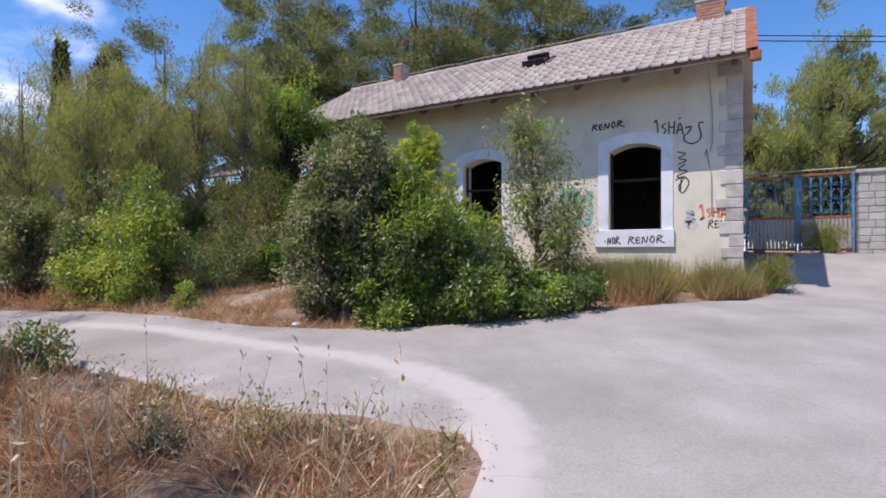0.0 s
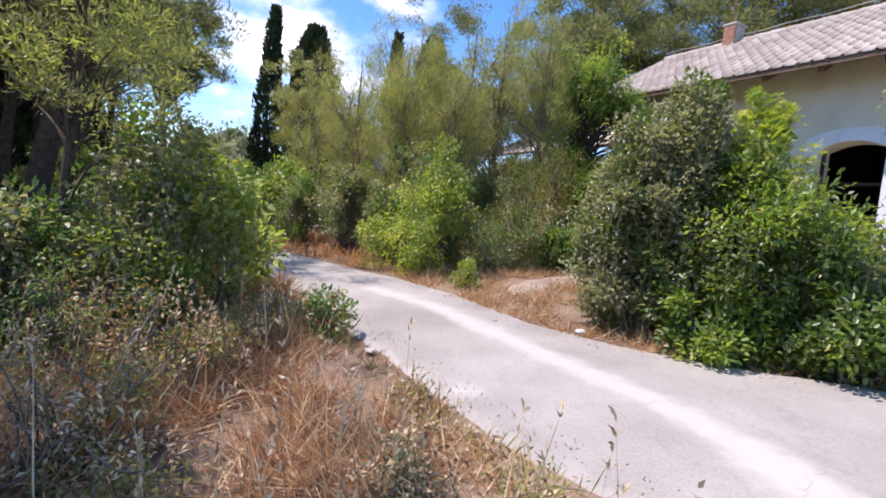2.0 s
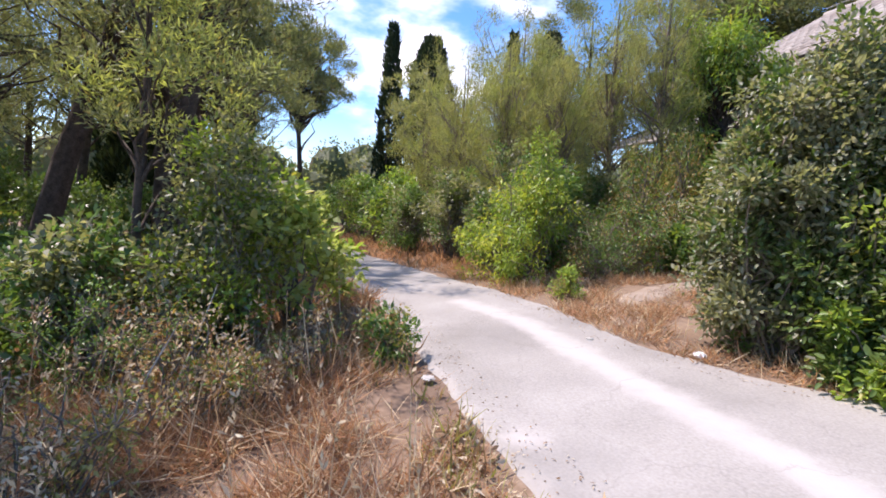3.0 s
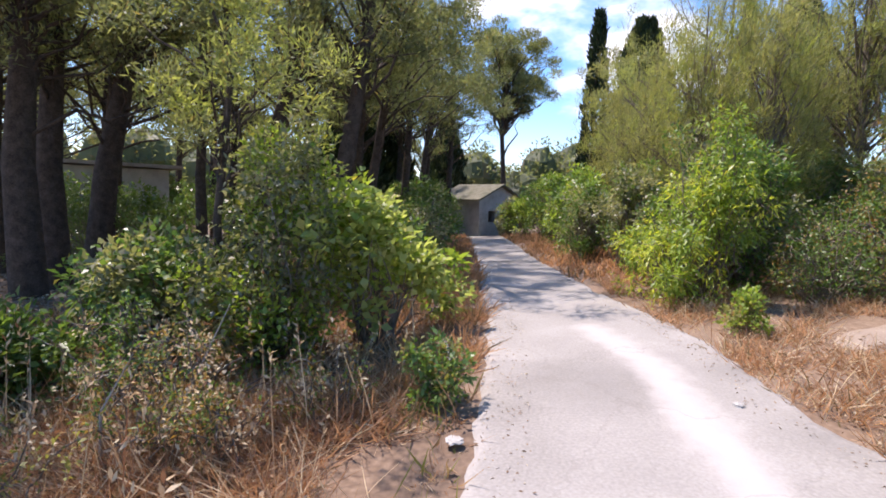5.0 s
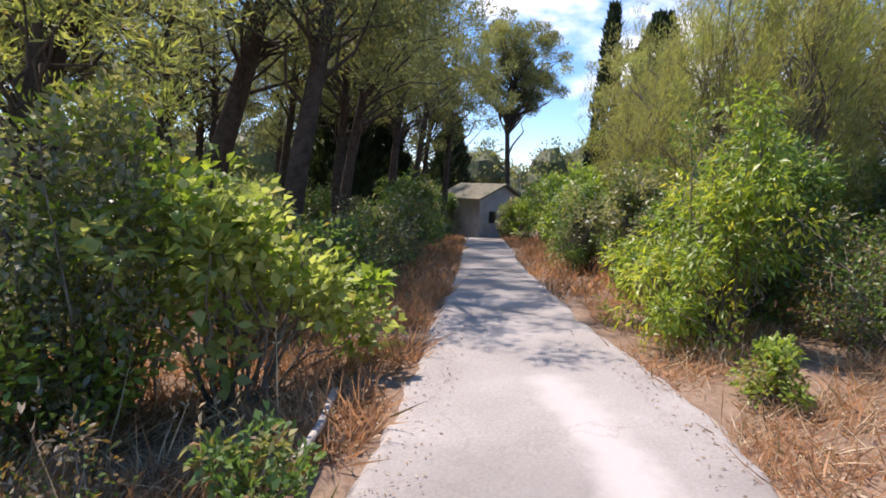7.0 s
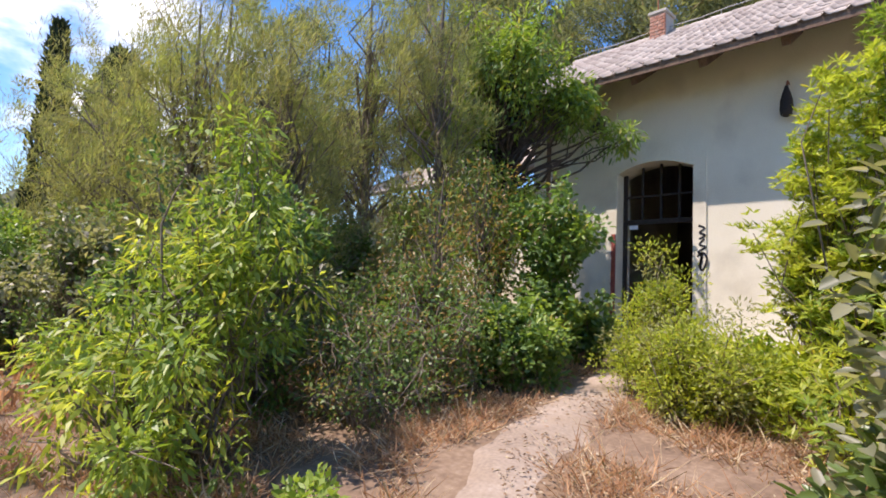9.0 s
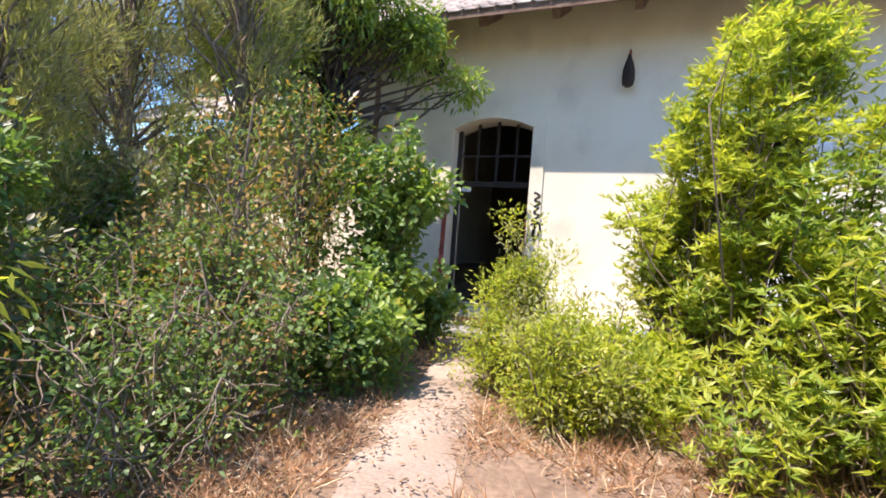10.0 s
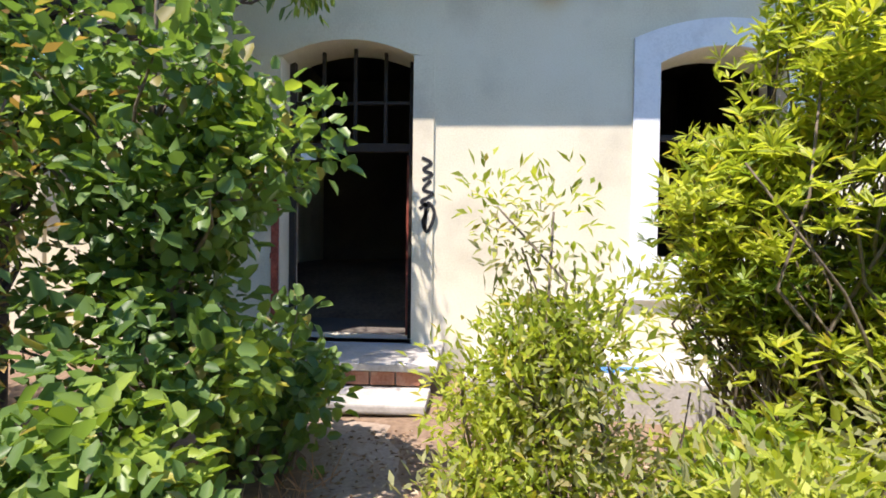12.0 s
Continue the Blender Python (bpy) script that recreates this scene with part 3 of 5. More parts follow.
for i, (a, b, s, sp, rise) in enumerate(OPENINGS):
    if i == 0:
        sur = hpart("door_surround", surround(a, b, s, sp, rise, 0.19, True), M["plaster"], None, "plain raised plaster band round the doorway")
        continue
    win = hpart("window_surround", surround(a, b, s, sp, rise, 0.23), M["whitewash"], None, "white painted surround of the empty window")
    hpart("window_sill", boxed(a - 0.3, b + 0.25, YF - 0.06, YF + 0.0, s - 0.38, s, 0.01), M["whitewash"], None, "white painted sill, marked with spray paint")
    bm = bmesh.new()
    zt = s + 1.06
    box(bm, a, b, YF + 0.16, YF + 0.22, zt, zt + 0.055, 0.006)
    box(bm, a, a + 0.05, YF + 0.16, YF + 0.22, s, sp, 0.006)
    box(bm, b - 0.05, b, YF + 0.16, YF + 0.22, s, sp, 0.006)
    hpart("window_frame", bm, M["dark_wood"], None, "charred remains of a window frame")

# the doorway: broken fanlight frame and a leaf standing ajar
a, b, s, sp, rise = OPENINGS[0]
bm = bmesh.new()
yb0, yb1 = YF + 0.2, YF + 0.26
box(bm, a, a + 0.06, yb0, yb1, s, sp + 0.02, 0.006)
box(bm, b - 0.06, b, yb0, yb1, s, sp + 0.02, 0.006)
box(bm, a + 0.06, b - 0.06, yb0, yb1, 2.82, 2.9, 0.006)
for f in (0.27, 0.52, 0.76):
    x = a + (b - a) * f
    box(bm, x - 0.016, x + 0.016, yb0 + 0.01, yb1 - 0.01, 2.9, arch_z(x, a, b, sp, rise), 0.004)
box(bm, a + 0.06, b - 0.06, yb0 + 0.012, yb1 - 0.012, 3.27, 3.3, 0.004)
hpart("door_frame", bm, M["dark_wood"], None, "charred door frame with broken fanlight bars")
bm = bmesh.new()
for zz in (1.07, 1.75, 2.4):
    box(bm, 0, 0.5, -0.02, 0.02, zz, zz + 0.09, 0.005)
box(bm, 0.0, 0.07, -0.02, 0.02, 1.06, 2.8, 0.005)
box(bm, 0.43, 0.5, -0.02, 0.02, 1.06, 2.8, 0.005)
box(bm, 0.07, 0.43, -0.008, 0.008, 1.16, 2.78, 0.0)
bm.transform(Matrix.Translation((b - 0.07, YF + 0.28, 0)) @ Matrix.Rotation(radians(97), 4, "Z"))
hpart("door_leaf", bm, M["red_wood"], None, "peeling red-brown door leaf standing open")
bm = bmesh.new()
box(bm, a - 0.07, a - 0.005, YF - 0.07, YF - 0.03, 1.2, 2.65, 0.008)
for zz in (1.35, 1.8, 2.3):
    box(bm, a - 0.075, a, YF - 0.075, YF - 0.07, zz, zz + 0.05)
hpart("shutter", bm, M["red_wood"], None, "folded peeling shutter at the door jamb")
bm = boxed(a + 0.12, a + 0.27, YF + 0.185, YF + 0.2, 2.74, 2.81, 0.003)
hpart("number_plate", bm, M["plastic_white"], None, "small white plate on the transom")

# steps of brick and worn stone
step = thing("door_steps", (a + b) / 2, YF - 0.5, 0.4, "crumbling stone steps with red brick risers", "steps")
def spart(name, bm, mat, label=""):
    bm.transform(Matrix.Translation((-(a + b) / 2, -YF + 0.5, -0.4)))
    return part(name, bm, mat, step, label)
spart("upper_tread", boxed(a - 0.25, b + 0.3, YF - 0.8, YF + 0.2, 0.98, 1.04, 0.015), M["concrete"])
spart("lower_tread", boxed(a - 0.2, b + 0.25, YF - 1.2, YF - 0.76, 0.79, 0.86, 0.018), M["concrete"])
spart("core", boxed(a - 0.18, b + 0.22, YF - 1.14, YF - 0.02, 0.5, 0.785), M["mortar"])
spart("core", boxed(a - 0.2, b + 0.24, YF - 0.72, YF - 0.02, 0.862, 0.978), M["mortar"])
rng = random.Random(4)
for i in range(8):
    x = a - 0.2 + i * 0.2
    spart("brick", boxed(x, x + 0.188, YF - 0.75 - 0.012 * rng.random(), YF - 0.725, 0.865, 0.972, 0.008), M["brick"])

# raised kerb of the old platform beside the steps
plat = thing("platform", -6.6, YF - 0.6, 0.4, "broken pale concrete platform edge along the wall", "platform")
for i in range(6):
    x = -7.95 + i * 0.55
    bm = bmesh.new()
    box(bm, x, x + 0.54, YF - 1.05, YF - 0.005, 0.5, 1.02 + 0.015 * ((i * 7) % 3), 0.02)
    bm.transform(Matrix.Translation((6.6, -YF + 0.6, -0.4)))
    part("slab", bm, M["concrete"], plat)

# quoins at the corner by the gate
rng = random.Random(8)
z = 0.55
i = 0
while z < WT - 0.1:
    h = rng.uniform(0.2, 0.31)
    w = rng.uniform(0.36, 0.46) if i % 2 else rng.uniform(0.22, 0.3)
    d = rng.uniform(0.25, 0.32) if i % 2 else rng.uniform(0.38, 0.5)
    h = min(h, WT - z)
    hpart("stone", boxed(X1 - w, X1 + 0.022 + 0.01 * rng.random(), YF - 0.022 - 0.01 * rng.random(), YF + d, z + 0.006, z + h - 0.006, 0.018), M["quoin"])
    z += h
    i += 1

# roof: boards, rafters, verge, tiles
RX0, RX1 = X0 - 1.0, X1 + 0.24
def roof_slab(sign):
    bm = bmesh.new()
    pts = []
    for y in (EAVE_Y, RIDGE_Y):
        for z in (0, -0.07):
            pts.append((y if sign > 0 else 2 * RIDGE_Y - y, EAVE_Z + SLOPE * (y - EAVE_Y) + z))
    o = [pts[0], pts[1], pts[3], pts[2]]
    A = [bm.verts.new((RX0, y, z)) for y, z in o]
    B_ = [bm.verts.new((RX1, y, z)) for y, z in o]
    bm.faces.new(A)
    bm.faces.new(B_[::-1])
    for i in range(4):
        bm.faces.new((A[i], B_[i], B_[(i + 1) % 4], A[(i + 1) % 4]))
    bmesh.ops.recalc_face_normals(bm, faces=bm.faces)
    return bm
roof = hpart("roof", roof_slab(1), M["eave_wood"], None, "roof boarding under grey interlocking tiles")
hpart("roof_back", roof_slab(-1), M["tile"])
for i in range(13):
    x = RX0 + 0.35 + i * (RX1 - RX0 - 0.7) / 12
    bm = bmesh.new()
    box(bm, x - 0.05, x + 0.05, 0, 0.86, -0.19, -0.075, 0.006)
    bm.transform(Matrix.Translation((0, EAVE_Y + 0.04, EAVE_Z)) @ Matrix.Rotation(math.atan(SLOPE), 4, "X"))
    hpart("rafter", bm, M["eave_wood"])
hpart("fascia", boxed(RX0, RX1, EAVE_Y - 0.03, EAVE_Y - 0.002, EAVE_Z - 0.1, EAVE_Z + 0.01, 0.004), M["eave_wood"])
bm = bmesh.new()
L_ = math.hypot(RIDGE_Y - EAVE_Y, RIDGE_Z - EAVE_Z)
box(bm, RX1 + 0.002, RX1 + 0.03, -0.08, L_, -0.16, 0.07, 0.006)
box(bm, RX1 - 0.16, RX1 + 0.03, -0.08, L_, 0.075, 0.09, 0.004)
bm.transform(Matrix.Translation((0, EAVE_Y, EAVE_Z)) @ Matrix.Rotation(math.atan(SLOPE), 4, "X"))
hpart("verge_flashing", bm, M["rust"], None, "rusty red sheet flashing on the roof verge")
hpart("gutter_end", boxed(RX1 - 0.1, RX1 + 0.08, EAVE_Y - 0.12, EAVE_Y + 0.02, EAVE_Z - 0.2, EAVE_Z - 0.02, 0.02), M["rust"])

def chimney(x, w, z0, z1, seed, pipe=False):
    """A brick stack with a crooked crown, straddling the ridge."""
    rng = random.Random(seed)
    st = hpart("chimney", boxed(x - w / 2 + 0.012, x + w / 2 - 0.012, RIDGE_Y - 0.25, RIDGE_Y + 0.2, z0, z1 - 0.01), M["mortar"], None, "weathered brick chimney on the ridge")
    z = z0
    row = 0
    while z < z1 - 0.05:
        n = 3
        off = 0.5 * (row % 2)
        for i in range(n + (row % 2)):
            xa, xb = x - w / 2 + (i - off) * w / n, x - w / 2 + (i + 1 - off) * w / n
            xa, xb = max(xa, x - w / 2), min(xb, x + w / 2)
            if xb - xa < 0.04:
                continue
            b_ = part("brick", boxed(xa + 0.006 - HX, xb - 0.006 - HX, RIDGE_Y - 0.265 - 0.01 * rng.random() - YF, RIDGE_Y - 0.2 - YF, z + 0.006 - HZ, z + 0.068 - HZ, 0.006), M["brick"], st)
        z += 0.075
        row += 1
    bm = boxed(x - w / 2 - 0.03, x + w / 2 + 0.03, RIDGE_Y - 0.29, RIDGE_Y + 0.24, z1, z1 + 0.06, 0.01)
    bm.transform(Matrix.Translation((-HX, -YF, -HZ)))
    part("cap", bm, M["mortar"], st)
    if pipe:
        v, f = tubes([[((x - HX - 0.1, RIDGE_Y - YF, z1 + 0.05 - HZ), 0.09), ((x - HX - 0.1, RIDGE_Y - YF, z1 + 0.5 - HZ), 0.09)]], 14)
        part("flue_pipe", mesh_from("flue_pipe", v, f, M["greymetal"]), None, st)
chimney(-0.75, 0.64, 6.8, 7.6, 1, True)
chimney(-10.2, 0.34, 7.0, 7.7, 2)

# lightning wire on small posts along the ridge
paths = []
for i in range(12):
    x = RX0 + 0.3 + i * 1.03
    paths.append([((x - HX, RIDGE_Y - YF, RIDGE_Z + 0.02 - HZ), 0.008), ((x - HX, RIDGE_Y - YF, RIDGE_Z + 0.2 - HZ), 0.008)])
paths.append([((RX0 + i * 0.5 - HX, RIDGE_Y - YF, RIDGE_Z + 0.2 + 0.02 * math.sin(i * 1.9) - HZ), 0.011) for i in range(23)])
v, f = tubes(paths, 5)
part("ridge_wire", mesh_from("ridge_wire", v, f, M["greymetal"]), None, house, "lightning wire on posts along the ridge")
v, f = tubes([[((-10.3 - HX, RIDGE_Y - YF, 7.0 - HZ), 0.02), ((-10.3 - HX, RIDGE_Y - YF, 8.3 - HZ), 0.014)], [((-10.3 - HX, RIDGE_Y - YF, 8.62 - HZ), 0.012), ((-7.8 - HX, RIDGE_Y - YF, 8.64 - HZ), 0.012)], [((-10.3 - HX, RIDGE_Y - YF, 8.3 - HZ), 0.014), ((-10.3 - HX, RIDGE_Y - YF, 8.64 - HZ), 0.012)]], 5)
part("aerial", mesh_from("aerial", v, f, M["rust"]), None, house, "rusty aerial rod by the far chimney")

# skylight with a lifted frame
bm = boxed(-0.28, 0.28, -0.25, 0.25, 0.06, 0.12, 0.01)
box(bm, -0.3, 0.3, -0.28, -0.22, 0.03, 0.2, 0.01)
box(bm, -0.3, 0.3, 0.2, 0.28, 0.03, 0.24, 0.01)
bm.transform(Matrix.Translation((-4.8, 13.15, EAVE_Z + SLOPE * (13.15 - EAVE_Y))) @ Matrix.Rotation(math.atan(SLOPE), 4, "X"))
hpart("skylight", bm, M["dark_wood"], None, "dark broken skylight hatch among the tiles")

# iron lamp bracket and a floodlight on the wall
def wall_lamp(x, z):
    ob = thing("wall_lamp", x, YF, z, "rusty iron lamp on a wall bracket", "lamp")
    v, f = tubes([[((0, 0, 0.28), 0.014), ((0, -0.08, 0.3), 0.014), ((0, -0.14, 0.22), 0.012)]], 6)
    part("bracket", mesh_from("bracket", v, f, M["rust"]), None, ob)
    prof = [(0.02, 0.22), (0.035, 0.16), (0.05, 0.12), (0.075, 0.02), (0.08, -0.1), (0.07, -0.17), (0.03, -0.2), (0.001, -0.205)]
    v, f = tubes([[((0, -0.14, z_), r) for r, z_ in prof]], 12)
    part("body", mesh_from("body", v, f, M["dark_wood"]), None, ob)
wall_lamp(-7.22, 4.31)
flood = thing("floodlight", -9.95, YF, 4.42, "dark floodlight housing on the wall", "lamp")
v, f = tubes([[((0, 0, 0), 0.02), ((0, -0.2, 0.05), 0.02)]], 6)
part("arm", mesh_from("arm", v, f, M["rust"]), None, flood)
bm = boxed(-0.13, 0.13, -0.34, -0.18, -0.1, 0.1, 0.02)
bm.transform(Matrix.Rotation(radians(-20), 4, "X"))
part("housing", bm, M["dark_wood"], flood)

# cables: down the corner and off to a pole
v, f = tubes([[((-0.6, EAVE_Y + 0.02, EAVE_Z + 0.35), 0.012), ((-0.61, EAVE_Y - 0.04, EAVE_Z - 0.1), 0.012), ((-0.58, YF - 0.03, 4.2), 0.011), ((-0.57, YF - 0.025, 3.6), 0.011), ((-0.62, YF - 0.025, 3.4), 0.01)],
              [((-0.73, YF - 0.02, 3.3), 0.008), ((-0.68, YF - 0.02, 3.45), 0.008), ((-0.6, YF - 0.02, 2.9), 0.008), ((-0.6, YF - 0.02, 2.1), 0.008)]], 6)
tagged(new("hanging_cable", mesh_from("hanging_cable", v, f, M["greymetal"])), "loose grey cable hanging down the plaster corner", "cable")
for k in range(2):
    v, f = tubes([[((0.0 + i * 2.2, 14.6 + i * 1.2 + 0.2 * k, 6.65 - 0.06 * k - 0.25 * math.sin(math.pi * i / 16)), 0.014) for i in range(17)]], 5)
    tagged(new("power_line", mesh_from("power_line", v, f, M["cable"])), "black overhead power line leaving the gable", "cable", "power lines")

# spray paint on the plaster
def strokes(name, lines, mat, r, label, y=YF - 0.004):
    V, F, base = [], [], 0
    for ln_ in lines:
        pts = []
        for i in range(len(ln_) - 1):
            p0, p1, p2, p3 = [np.array(ln_[max(0, min(len(ln_) - 1, k))], float) for k in (i - 1, i, i + 1, i + 2)]
            for t in np.linspace(0, 1, 6, endpoint=False):
                pts.append(0.5 * (2 * p1 + (p2 - p0) * t + (2 * p0 - 5 * p1 + 4 * p2 - p3) * t * t + (3 * p1 - p0 - 3 * p2 + p3) * t ** 3))
        pts.append(np.array(ln_[-1], float))
        pts = np.array(pts)
        tan = np.gradient(pts, axis=0)
        tan /= np.linalg.norm(tan, axis=1)[:, None] + 1e-9
        nr = np.stack([-tan[:, 1], tan[:, 0]], 1) * r
        for q in (pts + nr, pts - nr):
            V.append(np.stack([q[:, 0], np.full(len(q), y), q[:, 1]], 1))
        k = len(pts)
        i = np.arange(k - 1)
        F.append(np.stack([base + i, base + i + 1, base + k + i + 1, base + k + i], 1))
        base += 2 * k
    me = mesh_from(name, np.concatenate(V), np.concatenate(F), M[mat])
    return tagged(new(name, me), label, "graffiti", "wall graffiti")
def letters(x, z, w, h, lines):
    return [[(x + px * w, z + pz * h) for px, pz in l] for l in lines]
TAG_A = [[(0, 0.9), (0.05, 1.0), (0.08, 0.5), (0.02, 0.35), (0.12, 0.45)], [(0.24, 0.85), (0.16, 0.75), (0.24, 0.6), (0.18, 0.45)], [(0.3, 0.9), (0.3, 0.45)], [(0.3, 0.68), (0.4, 0.68)], [(0.41, 0.9), (0.4, 0.42)], [(0.45, 0.4), (0.52, 0.8), (0.58, 0.35)], [(0.47, 0.55), (0.57, 0.55)], [(0.5, 0.95), (0.54, 1.02), (0.5, 0.95)], [(0.62, 0.6), (0.74, 0.62), (0.68, 0.42), (0.6, 0.3), (0.62, 0.1), (0.78, 0.0), (0.92, 0.2), (0.88, 0.7), (0.98, 0.72)]]
TAG_B = [[(0, 0.1), (0.05, 0.8), (0.15, 0.7), (0.06, 0.5), (0.17, 0.15)], [(0.32, 0.75), (0.22, 0.7), (0.23, 0.2), (0.33, 0.25)], [(0.22, 0.48), (0.31, 0.5)], [(0.37, 0.15), (0.4, 0.8), (0.48, 0.25), (0.52, 0.85)], [(0.58, 0.5), (0.64, 0.9), (0.7, 0.5), (0.63, 0.25), (0.58, 0.5)], [(0.76, 0.2), (0.79, 0.9), (0.9, 0.8), (0.8, 0.55), (0.97, 0.2)]]
TAG_C = [[(0.2, 1.0), (0.7, 0.93), (0.3, 0.84), (0.75, 0.78), (0.25, 0.7)], [(0.7, 0.7), (0.3, 0.58), (0.8, 0.52), (0.2, 0.42), (0.65, 0.35)], [(0.1, 0.32), (0.6, 0.4), (0.9, 0.25), (0.55, 0.02), (0.3, 0.15), (0.55, 0.32)], [(0.45, 0.4), (0.4, 0.05)]]
strokes("spray_tag", letters(-1.68, 3.6, 0.97, 0.56, TAG_A), "black", 0.014, "black looping spray-paint tag on cream plaster")
strokes("spray_tag", letters(-2.98, 4.07, 0.72, 0.19, TAG_B), "black", 0.016, "black spray-paint tag above the white surround")
strokes("spray_tag", letters(-1.3, 2.58, 0.32, 0.88, TAG_C), "black", 0.012, "tall black spray-paint tag beside the window")
strokes("spray_tag", letters(-2.2, 1.52, 0.76, 0.22, TAG_B), "black", 0.012, "black spray-paint tag on the white sill", YF - 0.064)
strokes("spray_tag", letters(-2.8, 1.5, 0.45, 0.22, TAG_B[2:]), "black", 0.012, "black spray-paint tag on the white sill", YF - 0.064)
strokes("spray_tag", letters(-0.66, 1.82, 0.58, 0.24, TAG_B), "black", 0.01, "black tag sprayed over a faded orange one")
strokes("spray_tag", letters(-0.82, 1.88, 0.85, 0.44, TAG_A), "orange", 0.022, "faded orange spray-paint tag on plaster", YF - 0.003)
strokes("spray_tag", letters(-8.4, 2.05, 0.17, 0.68, TAG_C), "black", 0.016, "black tag on the door surround", YF - 0.029)
strokes("spray_tag", letters(-3.75, 2.0, 0.8, 0.95, TAG_A), "teal", 0.05, "faded teal spray paint on plaster")
strokes("spray_tag", letters(-1.15, 1.85, 0.32, 0.38, TAG_C), "lilac", 0.02, "pale overpainted tag on plaster")

# lower wing beyond the main house
wing = thing("wing", -15.0, 13.2, 0.5, "low annex with grey tiled roof behind shrubs", "house")
def wpart(name, bm, mat, label=""):
    bm.transform(Matrix.Translation((15.0, -13.2, -0.5)))
    return part(name, bm, mat, wing, label)
wpart("wall", boxed(-18.4, X0 - 0.005, 13.2, 17.0, 0.3, 4.0), M["plaster"])
for i in range(9):
    x = -18.3 + i * 0.76
    wpart("board", boxed(x, x + 0.5, 12.3, 12.36, 0.4, 2.4 + 0.1 * ((i * 5) % 3), 0.01), M["plaster"])
bm = boxed(-18.8, X0 - 0.02, 0, 2.8, 0, 0.1, 0.01)
bm.transform(Matrix.Translation((0, 12.3, 4.1)) @ Matrix.Rotation(math.atan(0.5), 4, "X"))
wpart("roof", bm, M["tile"])
# rainwater pipe at the corner
v, f = tubes([[((-11.0, YF - 0.09, 0.8), 0.045), ((-11.0, YF - 0.09, 4.7), 0.045), ((-11.0, EAVE_Y + 0.1, 4.95), 0.045)]], 10)
tagged(new("drainpipe", mesh_from("drainpipe", v, f, M["eave_wood"])), "dark drainpipe fixed to the plaster wall", "pipe")

# ---- the gate and its pillars ----
gate = thing("iron_gate", 1.08, 15.75, ground_height(1.08, 15.75), "blue wrought-iron double gate with rusty sheet base", "gate", turn=-4)
GH = 1.95
def gate_leaf(x0, x1):
    lf = part("gate_frame", boxed(x0, x0 + 0.06, -0.02, 0.02, 0.02, GH, 0.005), M["blue"], gate)
    for nm, b_ in (("rail", boxed(x0 + 0.06, x1, -0.02, 0.02, GH - 0.05, GH, 0.005)), ("rail", boxed(x0 + 0.06, x1, -0.02, 0.02, 0.84, 0.9, 0.005)), ("rail", boxed(x0 + 0.06, x1, -0.02, 0.02, 0.04, 0.1, 0.005)), ("stile", boxed(x1 + 0.001, x1 + 0.05, -0.02, 0.02, 0.02, GH, 0.005))):
        part(nm, b_, M["blue"] if nm != "rail" else M["rust"], lf)
    n = 12
    for i in range(n):
        x = x0 + 0.08 + i * (x1 - x0 - 0.08) / n
        part("sheet", boxed(x, x + (x1 - x0 - 0.08) / n - 0.012, -0.012, 0.006, 0.1, 0.84, 0.004), M["greymetal"], lf)
    paths = []
    k = 5
    w = (x1 - x0 - 0.06) / k
    for i in range(k + 1):
        x = x0 + 0.06 + i * w
        paths.append([((x, 0, 0.9), 0.009), ((x, 0, GH - 0.04), 0.009)])
    for i in range(k):
        cx = x0 + 0.06 + (i + 0.5) * w
        for cz in (1.07, 1.4, 1.74):
            for sx in (-1, 1):
                paths.append([((cx + sx * (0.02 + 0.42 * w * math.sin(t) * (1 - t / 9)), 0, cz + 0.15 * math.cos(t) * (1 - t / 9)), 0.008) for t in np.linspace(0, 4.6, 12)])
    v, f = tubes(paths, 5)
    part("scrollwork", mesh_from("scrollwork", v, f, M["blue"]), None, lf)
gate_leaf(-1.1, -0.02)
gate_leaf(0.05, 1.12)
v, f = tubes([[((-1.5, 0.03, GH + 0.1), 0.02), ((1.2, 0.03, GH + 0.1), 0.02)]], 6)
part("top_bar", mesh_from("top_bar", v, f, M["greymetal"]), None, gate)

def pillar(x, y, w, h, seed):
    """A pier of rough limestone courses with a slab on top."""
    rng = random.Random(seed)
    z0 = ground_height(x, y)
    ob = thing("gate_pillar", x, y, z0, "rough limestone gate pillar with a flat cap", "pillar", "gate pillars")
    part("core", boxed(-w / 2 + 0.02, w / 2 - 0.02, -w / 2 + 0.02, w / 2 - 0.02, -0.1, h), M["mortar"], ob)
    z = -0.05
    row = 0
    while z < h - 0.08:
        hh = rng.uniform(0.13, 0.2)
        sp_ = rng.uniform(0.35, 0.65) * w - w / 2
        for xa, xb in ((-w / 2, sp_), (sp_, w / 2)):
            part("stone", boxed(xa + 0.006, xb - 0.006, -w / 2 - 0.015 * rng.random(), w / 2, z + 0.006, min(z + hh, h) - 0.006, 0.015), M["stone"], ob)
        z += hh
        row += 1
    part("cap", boxed(-w / 2 - 0.05, w / 2 + 0.05, -w / 2 - 0.05, w / 2 + 0.05, h, h + 0.08, 0.015), M["stone"], ob)
pillar(2.53, 15.65, 0.5, 1.9, 3)
pillar(-0.3, 15.9, 0.4, 1.9, 5)
wicket = thing("side_door", 3.3, 15.6, ground_height(3.3, 15.6), "dark metal side door beside the gate pillar", "door")
part("leaf", boxed(-0.42, 0.42, -0.02, 0.02, 0.03, 1.6, 0.01), M["greymetal"], wicket)
